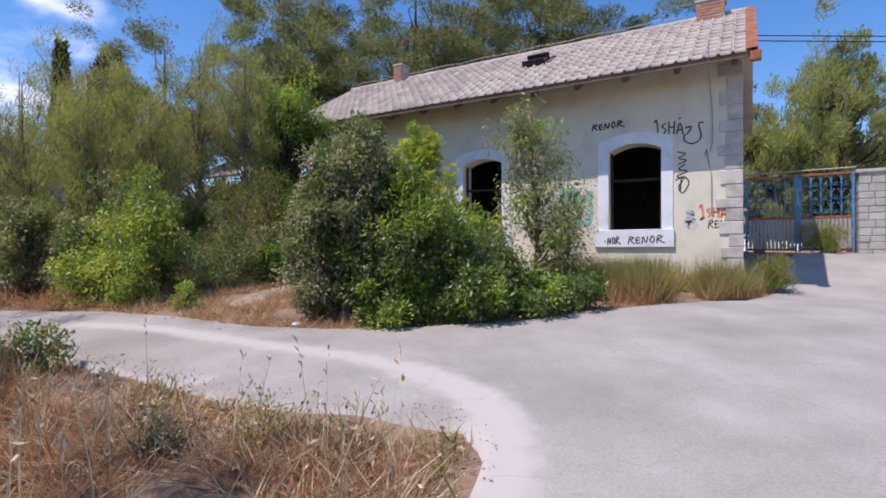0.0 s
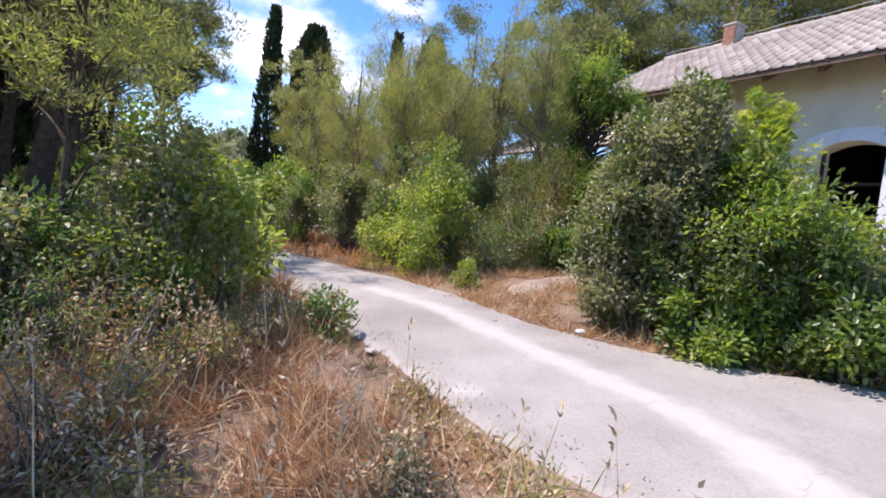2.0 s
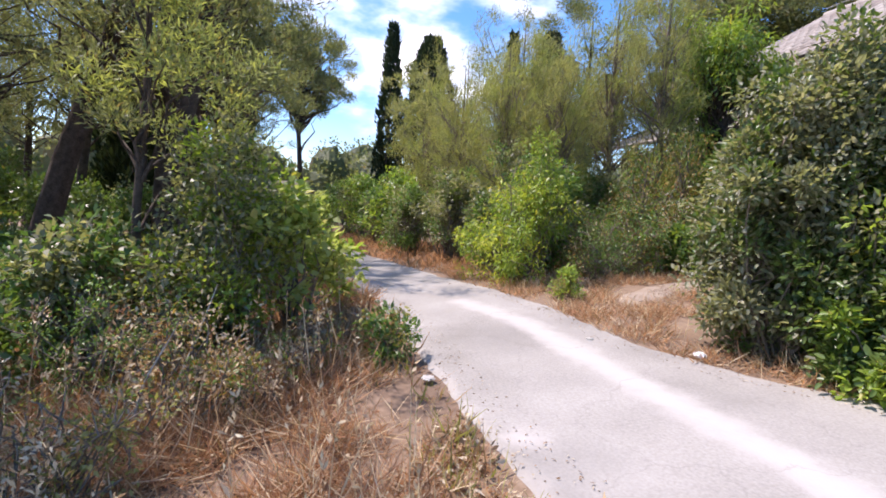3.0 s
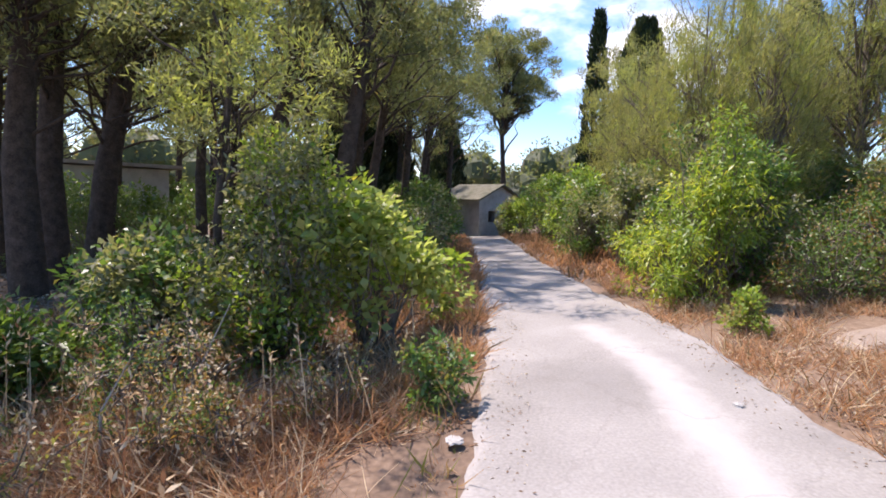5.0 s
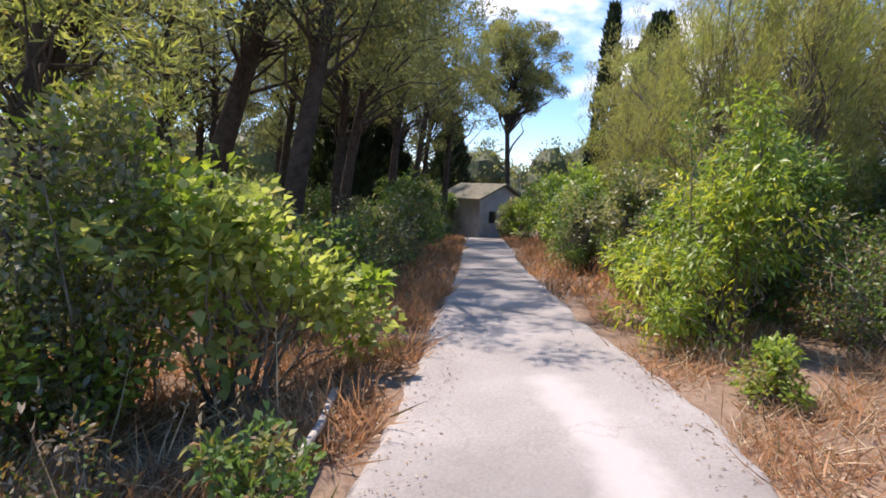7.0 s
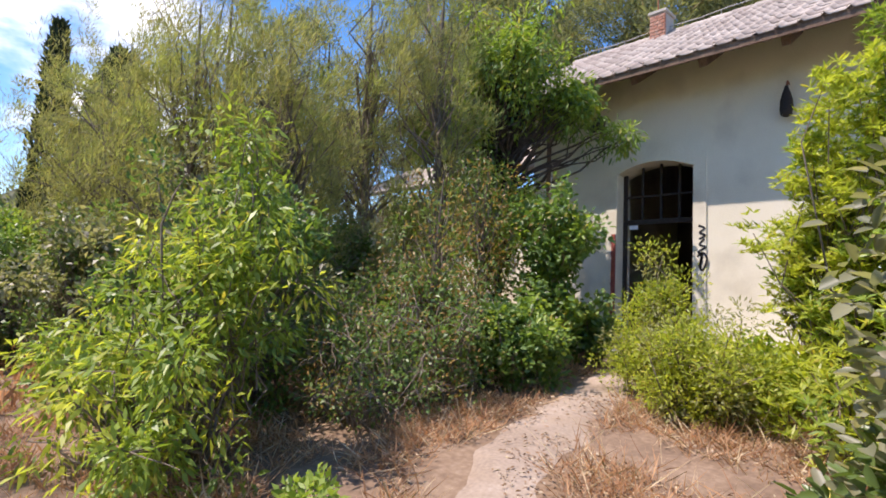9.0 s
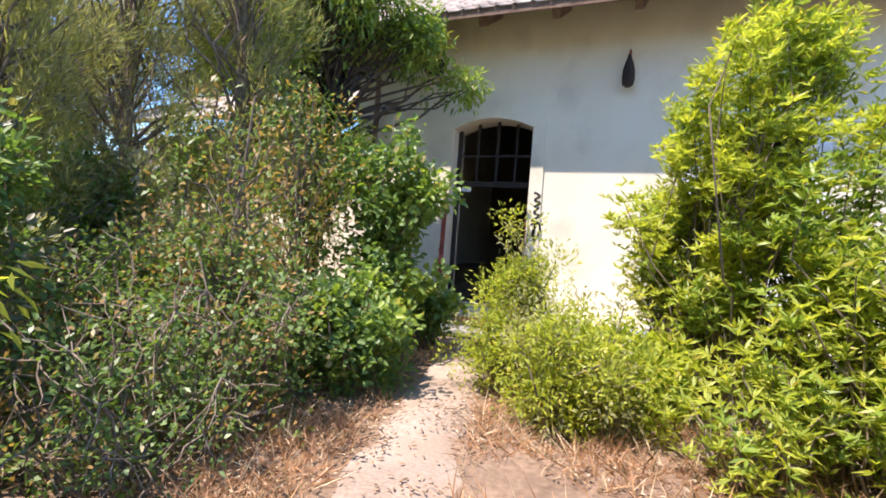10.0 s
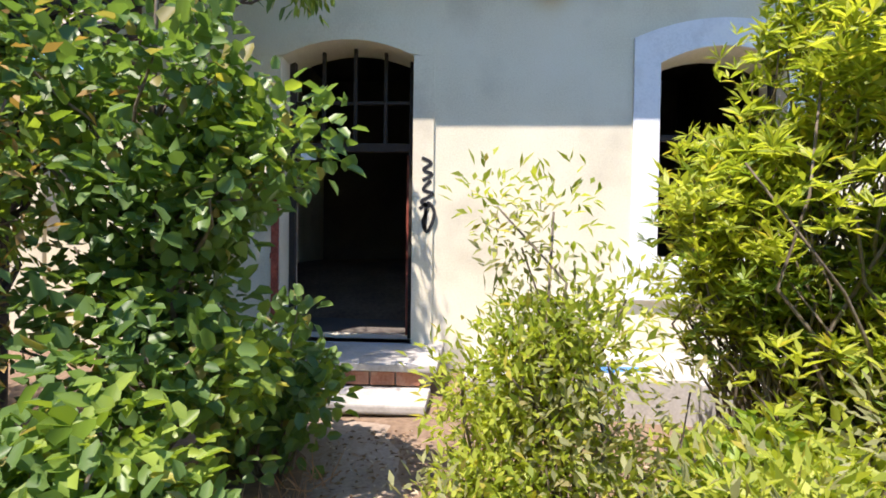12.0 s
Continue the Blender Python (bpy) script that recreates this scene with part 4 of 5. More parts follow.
part("frame", boxed(-0.48, -0.43, -0.04, 0.04, 0.0, 1.7, 0.01), M["blue"], wicket)
pillar(4.2, 15.5, 0.6, 2.0, 9)
gw = thing("garden_wall", 9.0, 15.0, ground_height(9, 15), "low rubble stone garden wall", "wall")
part("wall", boxed(-4.4, 8, -0.2, 0.2, -0.3, 1.7, 0.03), M["stone"], gw)
hut = thing("neighbour_roof", 8.2, 19.5, ground_height(8, 19), "neighbouring house with a red tiled roof", "house")
part("wall", boxed(-2.2, 5, -2, 3, -0.2, 3.0, 0.02), M["plaster"], hut)
bm = bmesh.new()
prism(bm, [(-2.7, 2.9), (1.4, 5.0), (5.5, 2.9), (5.5, 3.02), (1.4, 5.12), (-2.7, 3.02)], -2.4, 3.4)
bmesh.ops.recalc_face_normals(bm, faces=bm.faces)
part("roof", bm, M["rust"], hut)

# ---- shed at the end of the lane ----
shed = thing("shed", -34.8, 0.1, ground_height(-34.8, 0.1), "small pale masonry shed with a mossy gabled roof", "shed", turn=138)
bm = front_wall(-1.7, 1.7, -1.8, -1.55, -0.3, 2.25, [(-0.95, -0.35, 0.9, 1.55, 0.02), (0.55, 1.3, 0.05, 1.85, 0.02)])
prism(bm, [(-1.7, 2.25), (1.7, 2.25), (0, 3.05)], -1.8, -1.55)
part("front", bm, M["concrete"], shed)
for q in ((-1.7, -1.5, -1.55, 1.8), (1.5, 1.7, -1.55, 1.8), (-1.5, 1.5, 1.6, 1.8)):
    part("wall", boxed(*q, -0.3, 2.25), M["concrete"], shed)
for sgn in (-1, 1):
    bm = bmesh.new()
    prism(bm, [(0, 3.08), (sgn * 2.0, 2.12), (sgn * 2.0, 2.22), (0, 3.18)], -2.1, 2.0)
    bmesh.ops.recalc_face_normals(bm, faces=bm.faces)
    part("roof", bm, M["moss"], shed)

# ---- trees and shrubs: by the house ----
plant("laurel_bush", -4.92, 5.6, "tall glossy grey-green evergreen bush beside the lane", "bush", [(0.05, 0.0, 1.1, 0.8, 0.7, 1.15, 3), (-0.15, -0.15, 0.75, 0.6, 0.5, 0.75, 1.3), (-0.05, 0.0, 1.85, 0.62, 0.52, 0.75, 1.6), (0.25, 0.1, 2.3, 0.35, 0.35, 0.45, 0.6)], (0.058, 0.031), ("grey_leaf", "laurel"), 11, limb_r=0.016, clumps=260, per=150, spread=0.22)
plant("laurel_bush", -4.05, 6.2, "bright green bush leaning over the lane edge", "bush", [(0, -0.1, 0.9, 0.85, 0.8, 1.0, 3), (-0.2, 0, 1.7, 0.45, 0.45, 0.4, 1), (0.45, -0.15, 0.55, 0.6, 0.5, 0.6, 1)], (0.08, 0.03), ("laurel", "fresh"), 12, limb_r=0.025, clumps=160, per=125, spread=0.2)
plant("laurel_bush", -3.45, 6.85, "dense dark green bush in front of the windows", "bush", [(0, 0, 0.6, 0.75, 0.65, 0.7, 1)], (0.075, 0.03), ("laurel", "grey_leaf"), 13, limb_r=0.02, clumps=100, per=120, spread=0.2)
for k, (x, y, r, h) in enumerate([(-3.15, 6.2, 0.5, 0.7), (-2.6, 6.95, 0.48, 0.55), (-2.2, 7.65, 0.4, 0.5), (-4.0, 5.5, 0.4, 0.5)]):
    plant("low_shrub", x, y, "low leafy green shrub spilling onto the asphalt", "shrub", [(0, 0, h * 0.5, r, r, h * 0.55, 1)], (0.07, 0.036), ("laurel", "fresh"), 20 + k, None, 0.012, "low shrubs by the lane", clumps=45, per=75, spread=0.16)
plant("willow_sapling", -3.2, 8.65, "slender willow-like sapling before the facade", "tree", [(0, 0, 2.2, 0.55, 0.45, 1.2, 3), (0.3, 0, 1.2, 0.5, 0.4, 0.9, 2), (-0.2, 0.1, 3.1, 0.35, 0.3, 0.5, 1)], (0.09, 0.028), ("grey_leaf", "fresh"), 31, [(0, 0, 0, 0.04), (0.05, 0, 1.2, 0.03), (-0.02, 0.05, 2.4, 0.02), (-0.05, 0, 3.4, 0.008)], 0.014, droop=0.9, clumps=95, per=72, spread=0.26)
plant("willow_sapling", -2.85, 9.4, "thin grey-green sapling beside the window", "tree", [(0, 0, 1.3, 0.35, 0.35, 0.95, 1)], (0.09, 0.02), ("grey_leaf", "lime"), 32, [(0, 0, 0, 0.03), (0.03, 0, 1.2, 0.02), (0, 0.05, 2.2, 0.007)], 0.012, droop=0.8, clumps=36, per=55, spread=0.24)
plant("oleander", -5.9, 9.1, "tall oleander with whorled light green leaves", "bush", [(0.0, 0, 1.5, 0.95, 0.7, 1.35, 3), (0.05, 0, 2.75, 0.5, 0.45, 0.5, 1), (0.5, -0.2, 1.2, 0.8, 0.6, 1.0, 1)], (0.085, 0.018), ("lime", "fresh"), 41, limb_r=0.011, clumps=270, per=160, spread=0.17, whorl=True, up=0.5, skin=0.55, limbs=0.28)
plant("oleander", -5.3, 8.3, "lower oleander clump with whorled light green leaves", "bush", [(0, 0, 0.8, 0.7, 0.5, 0.85, 1)], (0.088, 0.018), ("lime", "fresh"), 42, limb_r=0.012, clumps=90, per=120, spread=0.22, whorl=True, up=0.5)
plant("oleander", -4.55, 9.1, "oleander branch clump against the facade", "bush", [(0, 0, 0.75, 0.7, 0.5, 0.8, 1)], (0.13, 0.024), ("fresh", "lime"), 142, limb_r=0.016, clumps=130, per=110, spread=0.24, whorl=True, up=0.5)
plant("yellow_shrub", -7.7, 8.75, "tall soft yellow-green shrub beside the doorway path", "shrub", [(-0.18, -0.2, 0.32, 0.26, 0.26, 0.36, 1), (0, 0, 0.5, 0.32, 0.3, 0.55, 2), (0.06, 0, 1.0, 0.16, 0.15, 0.38, 0.8), (0.3, 0.05, 0.65, 0.28, 0.25, 0.5, 1)], (0.05, 0.016), ("lime", "feather"), 243, limb_r=0.007, clumps=105, per=95, spread=0.16)
plant("browning_sapling", -9.35, 7.25, "thin sapling with brown seed heads by the path", "tree", [(0, 0, 1.6, 0.4, 0.4, 0.6, 1), (0.1, 0, 0.9, 0.45, 0.4, 0.5, 1)], (0.055, 0.024), ("rusty_leaf", "oak"), 148, [(0, 0, 0, 0.025), (0.05, 0, 1.2, 0.018), (0.1, 0.05, 2.2, 0.006)], 0.008, droop=0.4, clumps=48, per=38, spread=0.22)
plant("yellow_shrub", -7.25, 8.2, "soft yellow-green shrub beside the door path", "shrub", [(0.05, 0, 0.35, 0.36, 0.34, 0.42, 2), (0.45, 0.1, 0.4, 0.35, 0.3, 0.42, 1)], (0.055, 0.017), ("lime", "feather"), 43, limb_r=0.01, clumps=95, per=110, spread=0.17)
plant("yellow_shrub", -6.75, 8.9, "low lime green shrub beside the door path", "shrub", [(0, 0, 0.28, 0.45, 0.35, 0.35, 1)], (0.085, 0.034), ("lime", "fresh"), 44, limb_r=0.01, clumps=45, per=80, spread=0.17)
plant("oleander", -6.3, 9.6, "upright oleander clump at the platform edge", "bush", [(0.05, 0, 1.1, 0.34, 0.3, 0.85, 2), (0.1, 0, 0.5, 0.45, 0.4, 0.45, 1), (-0.33, 0.05, 1.25, 0.26, 0.26, 0.6, 1.6), (-0.05, 0.0, 1.95, 0.36, 0.3, 0.45, 1.2)], (0.085, 0.018), ("lime", "fresh"), 347, limb_r=0.009, clumps=190, per=140, spread=0.19, whorl=True, up=0.5)
plant("oleander", -6.1, 7.95, "small oleander shoots beside the rubbish", "bush", [(0, 0, 0.4, 0.45, 0.35, 0.45, 1)], (0.088, 0.018), ("lime", "fresh"), 143, limb_r=0.012, clumps=36, per=80, spread=0.18, whorl=True, up=0.5)
plant("fig_sapling", -9.2, 9.05, "leafy green sapling at the doorway", "tree", [(0.0, 0, 1.75, 0.45, 0.4, 0.65, 2), (0.15, -0.1, 0.95, 0.5, 0.4, 0.55, 2), (0.35, 0.05, 1.6, 0.35, 0.28, 0.22, 1)], (0.07, 0.05), ("oak", "fresh"), 45, [(0, 0, 0, 0.03), (0.04, 0, 0.8, 0.024), (0.0, 0.03, 1.7, 0.014), (0.05, 0, 2.4, 0.006)], 0.012, clumps=66, per=72, spread=0.19)
plant("low_shrub", -8.95, 9.75, "leafy green shoots in front of the door steps", "shrub", [(0, 0, 0.42, 0.35, 0.3, 0.4, 1)], (0.085, 0.065), ("oak", "fresh"), 346, limb_r=0.01, clumps=30, per=45, spread=0.16)
plant("low_shrub", -8.95, 8.15, "dense low green shrub beside the door path", "shrub", [(0, 0, 0.4, 0.5, 0.5, 0.5, 1)], (0.06, 0.04), ("oak", "fresh"), 46, limb_r=0.012, clumps=75, per=95, spread=0.17)
plant("low_shrub", -9.7, 7.5, "tangled dark shrub beside the door path", "shrub", [(0, 0, 0.5, 0.65, 0.55, 0.6, 1)], (0.055, 0.034), ("oak", "rusty_leaf"), 47, limb_r=0.012, clumps=75, per=90, spread=0.19, fine=60)
plant("browning_sapling", -9.85, 8.5, "thin sapling with browning leaves", "tree", [(0, 0, 1.9, 0.42, 0.38, 0.85, 1), (0.1, 0, 1.0, 0.45, 0.4, 0.6, 1)], (0.06, 0.022), ("rusty_leaf", "oak"), 48, [(0, 0, 0, 0.025), (0.05, 0, 1.2, 0.018), (0.1, 0.05, 2.6, 0.006)], 0.01, droop=0.5, clumps=75, per=48, spread=0.24)
plant("ailanthus_tree", -10.7, 9.9, "leafy tree whose branches hang over the doorway", "tree", [(0.0, 0, 4.0, 0.85, 0.75, 1.1, 3), (0.9, 0.5, 3.75, 0.55, 0.3, 0.35, 1), (1.25, 0.95, 3.3, 0.5, 0.12, 0.16, 0.35), (0.5, -0.2, 4.4, 0.65, 0.55, 0.6, 1.2), (-0.6, -0.3, 3.0, 0.9, 0.8, 1.1, 2), (0.2, -0.4, 1.9, 0.7, 0.6, 0.8, 1.4)], (0.11, 0.032), ("fresh", "oak"), 49, [(0, 0, 0, 0.07), (0.05, 0, 1.5, 0.055), (0.0, 0, 3.0, 0.04), (0.1, 0, 4.5, 0.012)], 0.02, droop=0.9, clumps=220, per=75, spread=0.27, bark="bark")
plant("bramble", -10.5, 7.0, "tangled bramble thicket with pale seed heads", "bush", [(0, 0, 0.65, 0.95, 0.75, 0.75, 2), (0.5, 0.3, 0.85, 0.6, 0.5, 0.5, 1)], (0.045, 0.024), ("oak", "rusty_leaf"), 50, limb_r=0.009, clumps=110, per=70, spread=0.22, fine=320)
plant("bramble", -9.0, 7.05, "brown-stemmed bramble thicket at the path edge", "bush", [(0, 0, 0.5, 0.55, 0.5, 0.6, 1)], (0.045, 0.028), ("oak", "rusty_leaf"), 151, limb_r=0.009, clumps=60, per=50, spread=0.2, fine=200)
plant("bramble", -8.95, 6.25, "bramble thicket with brown stems beside the path", "bush", [(0, 0, 0.45, 0.6, 0.5, 0.5, 1)], (0.042, 0.022), ("oak", "rusty_leaf"), 51, limb_r=0.008, clumps=60, per=55, spread=0.18, fine=280)
plant("lime_bush", -9.05, 4.85, "yellow-green drooping bush at the lane edge", "bush", [(-0.1, 0, 0.75, 0.7, 0.65, 0.75, 2), (0.15, 0.2, 1.7, 0.3, 0.3, 0.65, 1), (0.55, -0.35, 0.5, 0.45, 0.35, 0.55, 1), (-0.45, 0.15, 1.35, 0.35, 0.35, 0.4, 0.7), (-0.45, -0.35, 0.5, 0.6, 0.4, 0.5, 0.9), (0.5, 0.25, 1.2, 0.35, 0.3, 0.45, 0.7)], (0.09, 0.024), ("fresh", "lime"), 52, limb_r=0.011, droop=0.9, clumps=130, per=70, spread=0.2, fine=60)
plant("lime_bush", -10.1, 5.7, "mixed green shrub behind the drooping bush", "bush", [(0, 0, 1.0, 0.85, 0.75, 1.1, 1)], (0.065, 0.032), ("oak", "grey_leaf"), 53, limb_r=0.02, clumps=90, per=95, spread=0.24)
plant("grey_shrub", -7.4, 4.85, "small green weed on the dry verge", "shrub", [(0, 0, 0.18, 0.22, 0.2, 0.22, 1)], (0.05, 0.025), ("fresh", "weed"), 54, limb_r=0.008, clumps=22, per=50, spread=0.1)

# feathery trees along the lane
FEATHER = [(-10.9, 8.7, 6.1, 0.9), (-12.0, 8.2, 6.2, 1.2), (-11.4, 6.6, 4.6, 0.9), (-12.6, 5.9, 5.0, 1.0), (-13.7, 6.7, 6.0, 1.35), (-15.3, 5.7, 5.3, 1.2), (-17.6, 6.5, 6.1, 1.4), (-20.5, 5.8, 5.4, 1.3)]
for k, (x, y, h, r) in enumerate(FEATHER):
    lobes = [(0, 0, h * 0.55, r * 0.7, r * 0.7, h * 0.4, 2), (0, 0, h * 0.26, r * 0.9, r * 0.9, h * 0.25, 1.6)]
    for q in range(5):
        a_ = q * 1.26 + k
        lobes.append((r * 0.75 * math.cos(a_), r * 0.75 * math.sin(a_), h * (0.5 + 0.09 * ((q * 2 + k) % 5)), r * 0.42, r * 0.42, h * 0.2, 0.6))
    plant("feathery_tree", x, y, "feathery olive-green tree with fine upright twigs", "tree", lobes, (0.12, 0.011), ("feather", "pine_light"), 60 + k,
          [(0, 0, 0, 0.09), (0.05, 0.05, h * 0.3, 0.065), (-0.05, 0.05, h * 0.6, 0.04), (0.05, 0, h * 0.97, 0.01)], 0.013, "feathery trees by the lane", clumps=190, per=90, spread=0.26, needle=True, spray=True, up=1.0, fine=60, bark="twig", skin=0.6, limbs=0.4)

# shrubs along both sides of the lane
SHRUBS = [(-10.8, 5.1, 0.6, 1.4, "oak"), (-13.0, 4.9, 0.7, 1.9, "grey_leaf"), (-15.0, 4.3, 0.7, 1.7, "oak"), (-17.5, 4.5, 0.9, 2.2, "fresh"), (-20.5, 4.3, 1.0, 2.4, "oak"), (-24, 4.2, 1.2, 2.6, "fresh"), (-28, 3.9, 1.3, 2.8, "oak"), (-31, 2.9, 1.1, 2.2, "fresh"),
          (-6.0, -0.1, 0.6, 1.0, "grey_leaf"), (-8.3, 0.6, 0.6, 1.3, "grey_leaf"), (-5.2, -0.7, 0.6, 0.6, "laurel"), (-7.0, -1.2, 0.7, 0.7, "oak"), (-10.0, 0.8, 0.7, 1.0, "oak"), (-12.2, 0.6, 0.8, 1.3, "grey_leaf"), (-14.5, 0.4, 0.9, 1.6, "oak"), (-17.5, -0.1, 1.1, 2.0, "laurel"), (-21, -0.8, 1.2, 2.4, "oak"), (-25, -1.6, 1.4, 2.8, "laurel"), (-30, -2.6, 1.4, 3.0, "oak"), (-9.3, -2.2, 0.8, 0.8, "laurel"), (-16.8, -4.4, 1.6, 2.0, "laurel"), (-18.8, -6.4, 1.7, 2.2, "laurel"), (-16.3, -8.2, 1.7, 1.9, "laurel"), (-23, -6.6, 1.8, 2.6, "laurel"), (-19.5, -3.4, 1.4, 1.8, "oak"), (-17.0, -11.5, 1.8, 2.2, "laurel"), (-21.5, -10.5, 2.0, 2.6, "laurel"), (-16.5, -14.5, 2.0, 2.4, "laurel"), (-12.5, -6.2, 1.5, 1.8, "laurel"), (-14.5, -9.8, 1.6, 2.2, "laurel"), (-11.0, -9.5, 1.5, 1.8, "oak"), (-20.5, -13.5, 2.0, 3.0, "laurel"), (-25, -9.5, 2.0, 3.2, "laurel"), (-13.5, -13.5, 1.8, 2.6, "oak"), (-12.6, 9.6, 1.1, 2.6, "oak"), (-14.8, 8.6, 1.2, 2.4, "laurel"), (-13.1, 7.5, 0.9, 2.0, "laurel"), (-11.6, 7.7, 0.7, 1.8, "oak"), (-16.5, 7.4, 1.2, 2.2, "oak"), (-33.0, -1.6, 0.8, 2.3, "oak"), (-32.2, 2.0, 0.7, 2.0, "grey_leaf")]
for k, (x, y, r, h, mat) in enumerate(SHRUBS):
    far = x < -16
    plant("lane_shrub", x, y, "evergreen shrub on the verge of the lane" if y > 2 else "dark evergreen oak shrub on the dry verge", "shrub", [(0, 0, h * 0.55, r, r, h * 0.5, 2), (0.1, 0, h * 0.85, r * 0.5, r * 0.5, h * 0.2, 1)], (0.075, 0.038) if not far else (0.13, 0.07), (mat, "oak" if mat != "oak" else "grey_leaf"), 80 + k, None, 0.014, "shrubs along the lane", clumps=(80 if y > 2 else 58) if not far else 48, per=(85 if y > 2 else 62) if not far else 60, spread=0.22 if not far else 0.3, fine=30 if y < 2 and not far else None)
plant("oak_shrub", -6.3, 0.8, "dense small-leaved evergreen oak shrub on the verge", "shrub", [(0, 0, 0.7, 0.6, 0.52, 0.62, 2), (-0.05, 0, 1.4, 0.46, 0.42, 0.5, 1.4), (0.35, -0.1, 0.5, 0.45, 0.4, 0.45, 1)], (0.06, 0.034), ("grey_leaf", "fresh"), 109, limb_r=0.01, clumps=140, per=62, spread=0.2, limbs=0.5)
plant("fig_bush", -6.75, 1.45, "light green large-leaved bush at the lane edge", "bush", [(0, 0, 0.85, 0.5, 0.42, 0.42, 2), (0.1, -0.15, 1.2, 0.42, 0.36, 0.28, 1.2), (-0.55, 0.4, 0.75, 0.4, 0.32, 0.32, 1), (-0.9, 0.5, 0.45, 0.3, 0.25, 0.25, 0.5)], (0.095, 0.066), ("fig", "fresh"), 110, limb_r=0.012, clumps=58, per=44, spread=0.2, limbs=0.6)
for k, (x, y, r, h, mt) in enumerate([(-3.3, 0.7, 0.25, 0.35, "weed"), (-4.75, 1.2, 0.26, 0.4, "rusty_leaf"), (-2.6, 2.2, 0.2, 0.22, "weed"), (-3.9, -0.4, 0.35, 0.5, "grey_leaf"), (-5.2, 1.6, 0.3, 0.5, "rusty_leaf"), (-3.0, 1.8, 0.18, 0.3, "grey_leaf"), (-3.9, 0.5, 0.4, 0.55, "weed"), (-4.8, 0.8, 0.42, 0.6, "rusty_leaf"), (-3.3, 0.1, 0.4, 0.5, "rusty_leaf"), (-5.3, 0.2, 0.45, 0.7, "oak")]):
    plant("dry_weed", x, y, "small half-dry weed in the brown grass", "weed", [(0, 0, h * 0.6, r, r, h * 0.5, 1)], (0.035, 0.014), (mt, "straw"), 250 + k, None, 0.006, "weeds in the dry grass", clumps=int(22 + 20 * max(0.0, r - 0.35) / 0.1), per=45, spread=0.1 + 0.1 * max(0.0, r - 0.35), fine=20 if r < 0.4 else 70)
plant("verge_weed", -5.6, 2.2, "small green weed at the asphalt edge", "weed", [(0, 0, 0.22, 0.22, 0.2, 0.25, 1)], (0.05, 0.025), ("oak", "weed"), 111, limb_r=0.006, clumps=24, per=55, spread=0.1)

# pines
def pine(x, y, h, r, seed, mat="pine", lean=(0, 0), base=0.45, flat=0.5, per=150, clumps=120, size=0.16, trunk=0.17, limb=0.024, label="tall dark pine with a rough forked trunk"):
    lx, ly = lean
    plant("pine_tree", x, y, label, "tree", [(lx, ly, h * (base + 1) / 2 * 1.02, r, r, h * (1 - base) * flat, 3), (lx + r * 0.5, ly - r * 0.2, h * (base * 0.6 + 0.36), r * 0.7, r * 0.7, h * 0.16, 1), (lx - r * 0.5, ly + r * 0.3, h * (base * 0.5 + 0.35), r * 0.7, r * 0.7, h * 0.15, 1)], (size * 0.8, size * 0.17), (mat, "pine"), seed,
          [(0, 0, -0.1, trunk), (lx * 0.3 + 0.1, ly * 0.3, h * 0.25, trunk * 0.8), (lx * 0.6 - 0.1, ly * 0.6, h * 0.5, trunk * 0.6), (lx * 0.9, ly * 0.9, h * 0.75, trunk * 0.35), (lx, ly, h * 0.95, 0.02)], limb, "pines", clumps=int(clumps * (1.15 if y > 8 else 0.92)), per=int(per * (0.95 if y > 8 else 0.8)), spread=(0.085 if y < 8 else 0.125) * r + 0.16, needle=True, up=0.5, bark="bark", skin=0.6, limbs=0.25)
pine(-13.4, -3.6, 8.8, 2.6, 120, lean=(0.9, 2.4), trunk=0.27)
pine(-12.4, -1.1, 8.2, 2.3, 121, lean=(0.5, 1.1), trunk=0.22)
pine(-16.2, -1.6, 8.8, 2.4, 142, lean=(0.4, 1.0))
pine(-15.5, -6.0, 9.5, 3.0, 123)
pine(-9.4, -5.0, 8.6, 2.4, 143, trunk=0.27)
pine(-5.7, -4.3, 7.8, 2.0, 144, clumps=150, base=0.45)
# unseen pine, added only to throw shade on the near left verge
pine(-4.4, -1.95, 7.2, 1.2, 145, clumps=130, base=0.5, trunk=0.2)
pine(-18.5, -2.6, 9.0, 2.8, 124, lean=(0.5, 0.4))
pine(-22.5, -4.0, 10.0, 3.0, 125)
pine(-12.0, -8.5, 9.0, 3.0, 126)
pine(-7.5, -5.5, 8.0, 2.6, 127)
pine(-20.5, -8.0, 10.0, 3.2, 128)
pine(-27.0, -3.2, 10.5, 2.8, 129)
pine(-6.55, 0.1, 4.9, 0.9, 130, "pine_light", lean=(0.1, 0.1), base=0.3, per=150, clumps=60, size=0.1, limb=0.012, trunk=0.045, label="young light green pine by the lane")
pine(-11.9, -6.1, 9.0, 2.7, 180, trunk=0.28, lean=(0.3, 1.6))
pine(-10.5, -5.6, 8.8, 2.6, 187, trunk=0.26)
pine(-13.8, -7.4, 9.4, 2.8, 188)
pine(-13.2, -10.6, 9.5, 3.0, 181)
pine(-17.2, -10.0, 10.0, 3.0, 182)
pine(-16.0, -14.0, 10.5, 3.2, 183)
pine(-20.0, -5.2, 10.5, 3.0, 184, lean=(0.3, 0.8))
pine(-24.8, -1.9, 11.0, 2.6, 185, lean=(0.2, 0.9))
pine(-30.0, -2.6, 12.0, 2.8, 186, lean=(0.2, 0.6), size=0.2)
